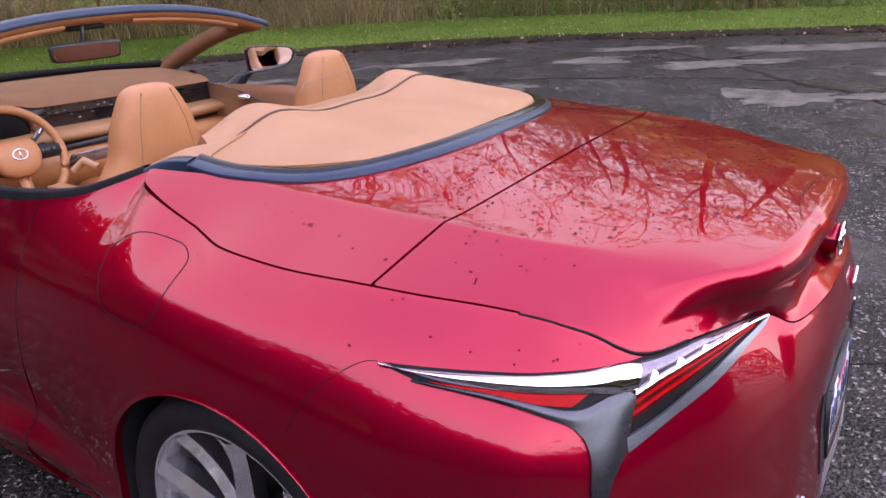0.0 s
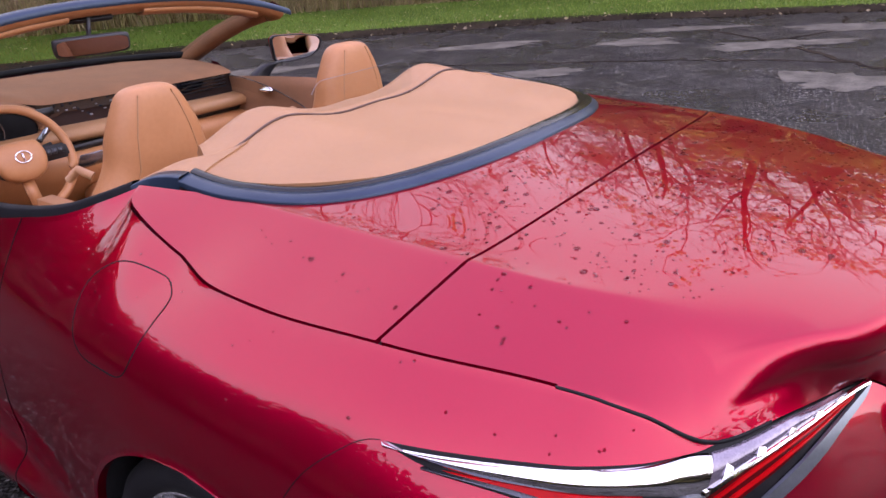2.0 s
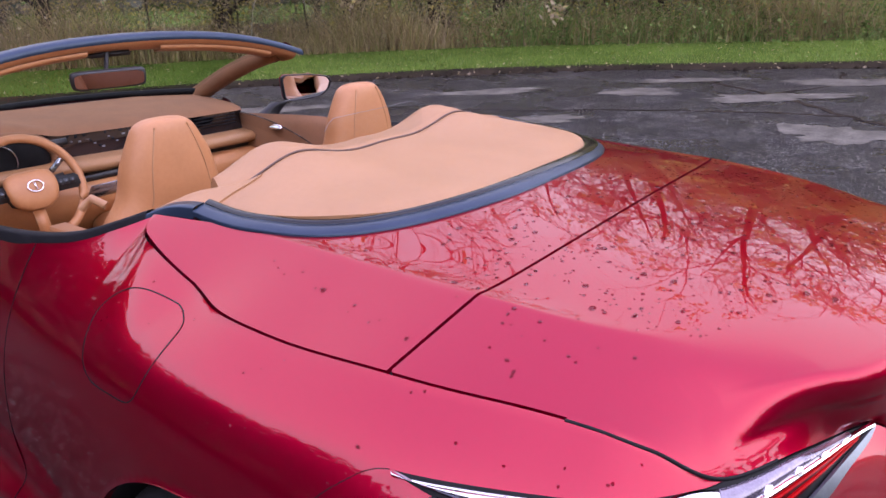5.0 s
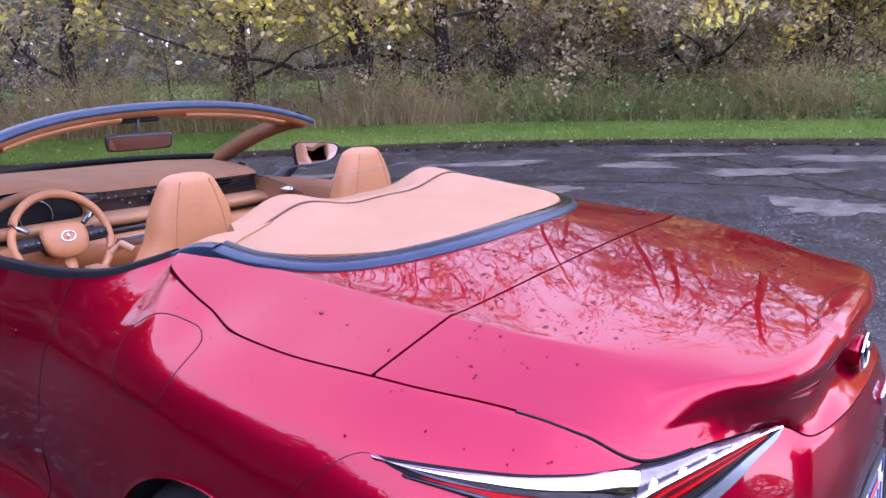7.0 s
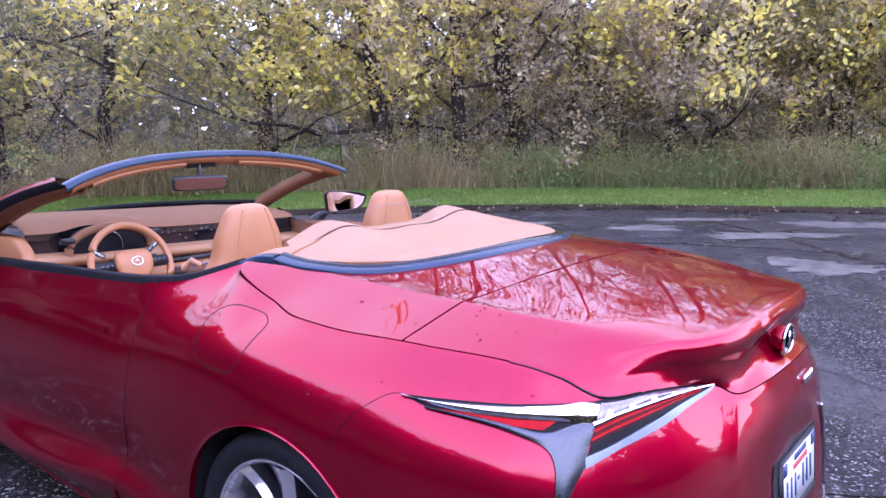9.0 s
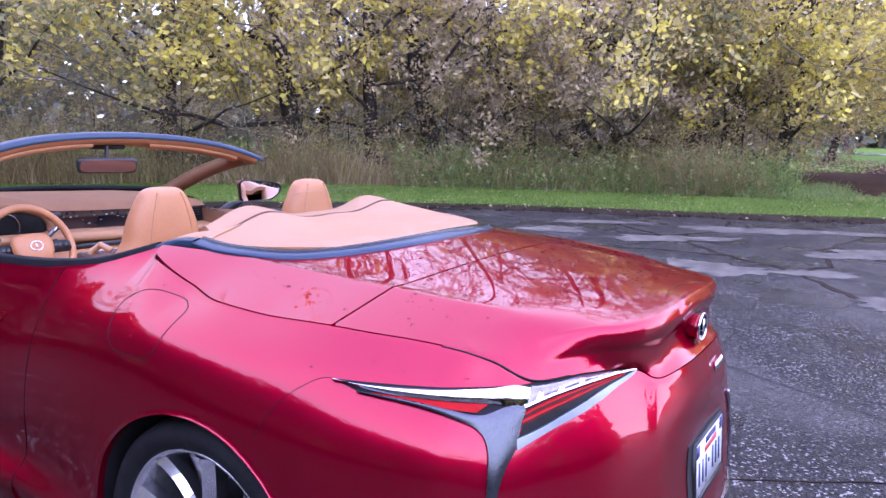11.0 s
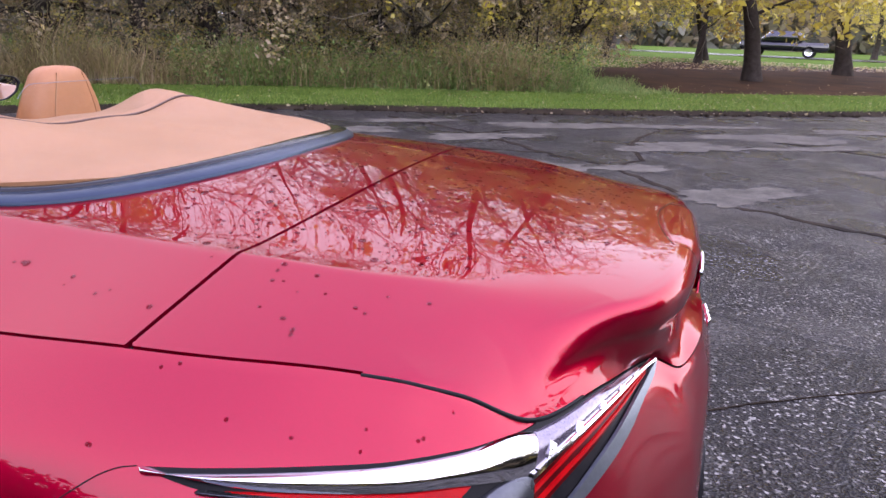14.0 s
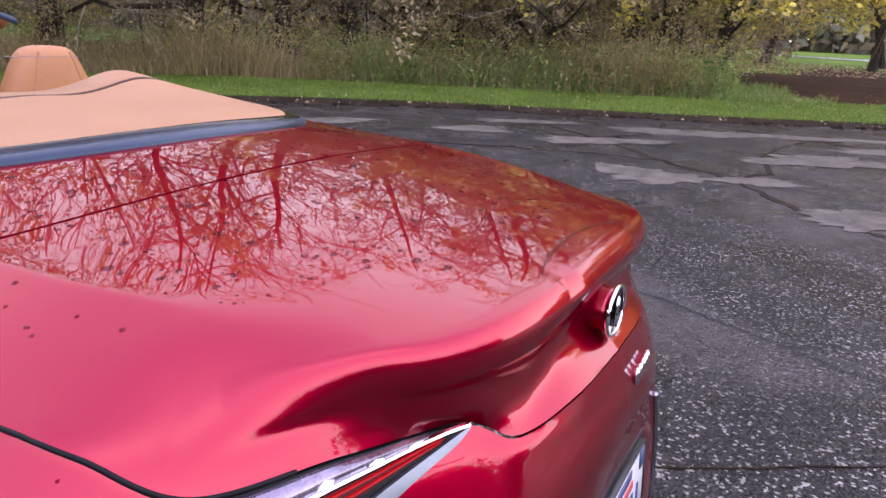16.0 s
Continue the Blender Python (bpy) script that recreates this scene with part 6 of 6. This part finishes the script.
YEL = [make_tree("tree", 21, 12.5, 3.9, .19, 8000, .067, LEAF_YELLOW, .08, 21, low=.15), make_tree("tree", 22, 11.5, 4.0, .21, 7600, .067, LEAF_YELLOW, .08, 21, low=.14)]
OLI = [make_tree("tree", 31, 13, 3.8, .16, 8400, .06, LEAF_OLIVE, .14, 18, low=.10), make_tree("tree", 32, 11, 3.5, .15, 8000, .06, LEAF_OLIVE, .12, 17, low=.08)]
BRO = [make_tree("tree", 41, 12, 3.9, .15, 8500, .05, LEAF_BROWN, .10, 22, low=.06), make_tree("tree", 42, 10, 3.6, .13, 8000, .05, LEAF_BROWN, .09, 21, low=.05)]
EVE = [make_tree("tree", 51, 12, 2.6, .16, 8000, .12, NEEDLE, .08, 16, low=.06)]
ORA = [make_tree("tree", 61, 6.5, 2.9, .18, 9000, .09, LEAF_ORANGE, .30, 9, top_bare=0, low=.24)]
PARK = [make_tree("tree", 62, 7.5, 3.4, .20, 15000, .085, LEAF_YELLOW, .26, 10, top_bare=0, low=.20)]
SHRUB = [make_tree("shrub", 71, 3.0, 1.7, .035, 1500, .035, LEAF_BROWN, .05, 10, top_bare=0, low=.04), make_tree("shrub", 72, 2.5, 1.6, .035, 1700, .04, LEAF_OLIVE, .05, 10, top_bare=0, low=.04)]
L_YEL = "autumn tree with dark trunk and bright yellow leaves"
L_OLI = "autumn tree with dull olive and yellow leaves"
L_BRO = "nearly bare tree with grey twigs and brown leaves"
L_EVE = "dark evergreen tree at the back of the trees"
L_ORA = "small park tree with orange and yellow leaves"
L_SHR = "tangled roadside shrub with sparse brown leaves"


def off_brush(t, away):
    p, q = spline(BRUSH, t), spline(BRUSH, min(t + .02, 8)) - spline(BRUSH, max(t - .02, 0))
    m = np.array((-q[1], q[0])) / np.hypot(*q)
    m = m if m @ np.array((1, 1)) > 0 else -m
    return p + m * away


rng = np.random.default_rng(77)
ROW = [(0.4, "O"), (1.0, "B"), (1.6, "B"), (2.2, "O"), (2.6, "O"), (3.0, "O"), (3.3, "O"), (3.5, "O"), (3.78, "Y"), (4.12, "Y"), (4.45, "B"), (4.85, "Y"), (5.1, "B"), (5.4, "B"), (5.65, "B"), (5.95, "Y"), (6.45, "Y"), (6.9, "O"), (7.35, "Y")]
for j, (t, kind) in enumerate(ROW):
    x, y = off_brush(t, 2.2 + rng.uniform(-.5, .9))
    src, lab = {"Y": (YEL, L_YEL), "O": (OLI, L_OLI), "B": (BRO, L_BRO)}[kind]
    plant(src[j % len(src)], x, y, rng.uniform(0, 6.28), rng.uniform(.9, 1.1) * (1.2 if t < 4.9 else 1.08), lab)
for j, t in enumerate(np.linspace(.3, 7.8, 16)):
    x, y = off_brush(t, 5.5 + rng.uniform(-.8, 1.6))
    src, lab = [(BRO, L_BRO), (EVE, L_EVE), (BRO, L_BRO), (OLI, L_OLI), (OLI, L_OLI), (BRO, L_BRO)][j % 4 if t < 5.7 else 4 + j % 2]
    plant(src[j % len(src)], x, y, rng.uniform(0, 6.28), rng.uniform(.9, 1.1) * (.7 if src is EVE else 1.1 if t < 4.6 else .97), lab)
for j, t in enumerate(np.linspace(1.0, 7.1, 40)):
    x, y = off_brush(t, .9 + rng.uniform(-.3, .9))
    plant(SHRUB[j % 2], x, y, rng.uniform(0, 6.28), rng.uniform(.7, 1.15), L_SHR, "shrub", "shrubs along the lot")
for j, t in enumerate(np.linspace(.2, 7.2, 10)):
    x, y = off_brush(t, 10.5 + rng.uniform(-1, 2))
    src, lab = [(EVE, L_EVE), (OLI, L_OLI)][j % 2]
    plant(src[0], x, y, rng.uniform(0, 6.28), rng.uniform(.5, .62) * (1.2 if t < 4.6 else .95), lab)
for x, y, s, src, lab in ((23.8, -2.8, 1.35, PARK[0], L_YEL), (38.5, -1.3, 1.1, ORA[0], L_ORA), (44, -1.7, 1.2, PARK[0], L_YEL), (30.2, -6.4, 1.6, PARK[0], L_YEL), (24.5, 4.2, 1.2, PARK[0], L_YEL), (34, 4.5, 1.1, ORA[0], L_ORA), (41, 3.5, 1.2, PARK[0], L_YEL), (33, -12, 1.7, PARK[0], L_YEL),
                          (68, -15, 1.2, PARK[0], L_YEL), (36, -18, 1.0, ORA[0], L_ORA), (72, 6, 1.3, ORA[0], L_ORA), (27, -17, 1.0, PARK[0], L_YEL)):
    plant(src, x, y, rng.uniform(0, 6.28), s, lab, group="trees in the park")
# Trees behind and beside the camera, which the paint mirrors.
for j, w in enumerate(np.linspace(1.75, 5.0, 16)):
    d = 16 + rng.uniform(-1, 2)
    src, lab = [(OLI, L_OLI), (BRO, L_BRO), (YEL, L_YEL)][j % 3]
    plant(src[j % 2], d * np.cos(w), d * np.sin(w), rng.uniform(0, 6.28), rng.uniform(.5, .65), lab)
for src in YEL + OLI + BRO + EVE + ORA + PARK + SHRUB:
    for o in (*src.children_recursive, src):
        bpy.data.objects.remove(o)

litter = lambda r, n: np.concatenate([q := np.stack([r.uniform(15, 45, n), r.uniform(-16, 4, n)], 1), (ground_z(q[:, 0], q[:, 1]) + .04)[:, None]], 1)
pad = blob(30, -5.5, 13, 5.5, -.1, 40)
tagged(solid("park_litter", (pad[0] + (0, 0, .02), pad[1]), LITTER), "brown fallen leaves under the park trees", "ground", kind="structure")
tagged(solid("park_leaves", scatter_leaves(9000, litter, .06, 17, .3), LEAF_BROWN, smooth=False), "withered leaves scattered under the park trees", "leaves", kind="stuff")


# Far woods behind everything; their haze lies in the leaf colour.
def far_place(r, n):
    w = np.where(r.random(n) < .35, r.uniform(-1.1, .12, n), r.uniform(-1.1, 5.18, n))
    d = np.where(w > 2.2, r.uniform(24, 32, n), r.uniform(42, 55, n)) + 120 * (w < .12)
    h = np.where(w < .12, r.uniform(0, 14, n), np.abs(r.normal(0, 1, n)) ** .8 * 4.5)
    return np.stack([d * np.cos(w), d * np.sin(w), .5 + np.clip(h, 0, 13)], 1)


# Woods out of view behind the camera, added to darken what the flank mirrors.
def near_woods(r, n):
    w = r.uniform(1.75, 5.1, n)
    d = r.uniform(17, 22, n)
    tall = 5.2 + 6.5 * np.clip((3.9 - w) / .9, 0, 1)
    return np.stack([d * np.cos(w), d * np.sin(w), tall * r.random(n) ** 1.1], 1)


tagged(solid("wood_edge", scatter_leaves(70000, near_woods, .34, 92, .9), WOOD_SHADE, smooth=False), "unseen woods behind the camera, coloured dark as if in shade", "woods", kind="stuff")
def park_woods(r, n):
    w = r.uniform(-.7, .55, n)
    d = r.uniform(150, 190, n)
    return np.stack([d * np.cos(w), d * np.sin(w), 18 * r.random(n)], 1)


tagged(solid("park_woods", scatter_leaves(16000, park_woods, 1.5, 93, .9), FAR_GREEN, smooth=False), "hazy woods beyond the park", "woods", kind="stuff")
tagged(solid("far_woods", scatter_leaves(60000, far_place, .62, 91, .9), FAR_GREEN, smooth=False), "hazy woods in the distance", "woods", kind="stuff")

# Park road and the dark pickup on it.
road_p = np.stack([np.stack([np.linspace(50, 66, 30) + w, np.linspace(-40, 40, 30)], 1) for w in (5, 0)], 0)
tagged(sheet("park_road", np.concatenate([road_p, (ground_z(road_p[..., 0], road_p[..., 1]) + .02)[..., None]], -1), ASPHALT, 0, False), "grey park road beyond the lawn", "road", kind="structure")


def pickup():
    root = thing("pickup_truck", "dark pickup truck parked on the far park road", "truck", pose(58.6, -7.2, .70, 0, 0, -11.3))
    solid("body", joined([block(-.95, .95, -2.9, 2.8, .45, 1.05, .08)]), GLOSS_BLACK, root)
    solid("cab", loft([(0, .1, 1.03, .93, 1.6, 6), (0, .0, 1.4, .88, 1.35, 6), (0, -.1, 1.78, .78, 1.0, 6)], 32), GLOSS_BLACK, root)
    solid("window", loft([(0, .0, 1.22, .94, 1.42, 7), (0, -.03, 1.4, .905, 1.30, 7), (0, -.08, 1.66, .84, 1.08, 7)], 32), SCREEN, root, "dark side glass")
    for x in (-.85, .85):
        for y in (-1.75, 1.75):
            whl = solid("wheel", tube([(x - .13, y, .40), (x + .13, y, .40)], .40, 24), TYRE, root)
            solid("rim", tube([(x - .14, y, .40), (x + .14, y, .40)], .26, 20), ALLOY, whl, "bright rim")
    for x in (-.7, .7):
        solid("headlight", block(x - .18, x + .18, 2.76, 2.83, .75, .95, .02), CHROME, root)


pickup()
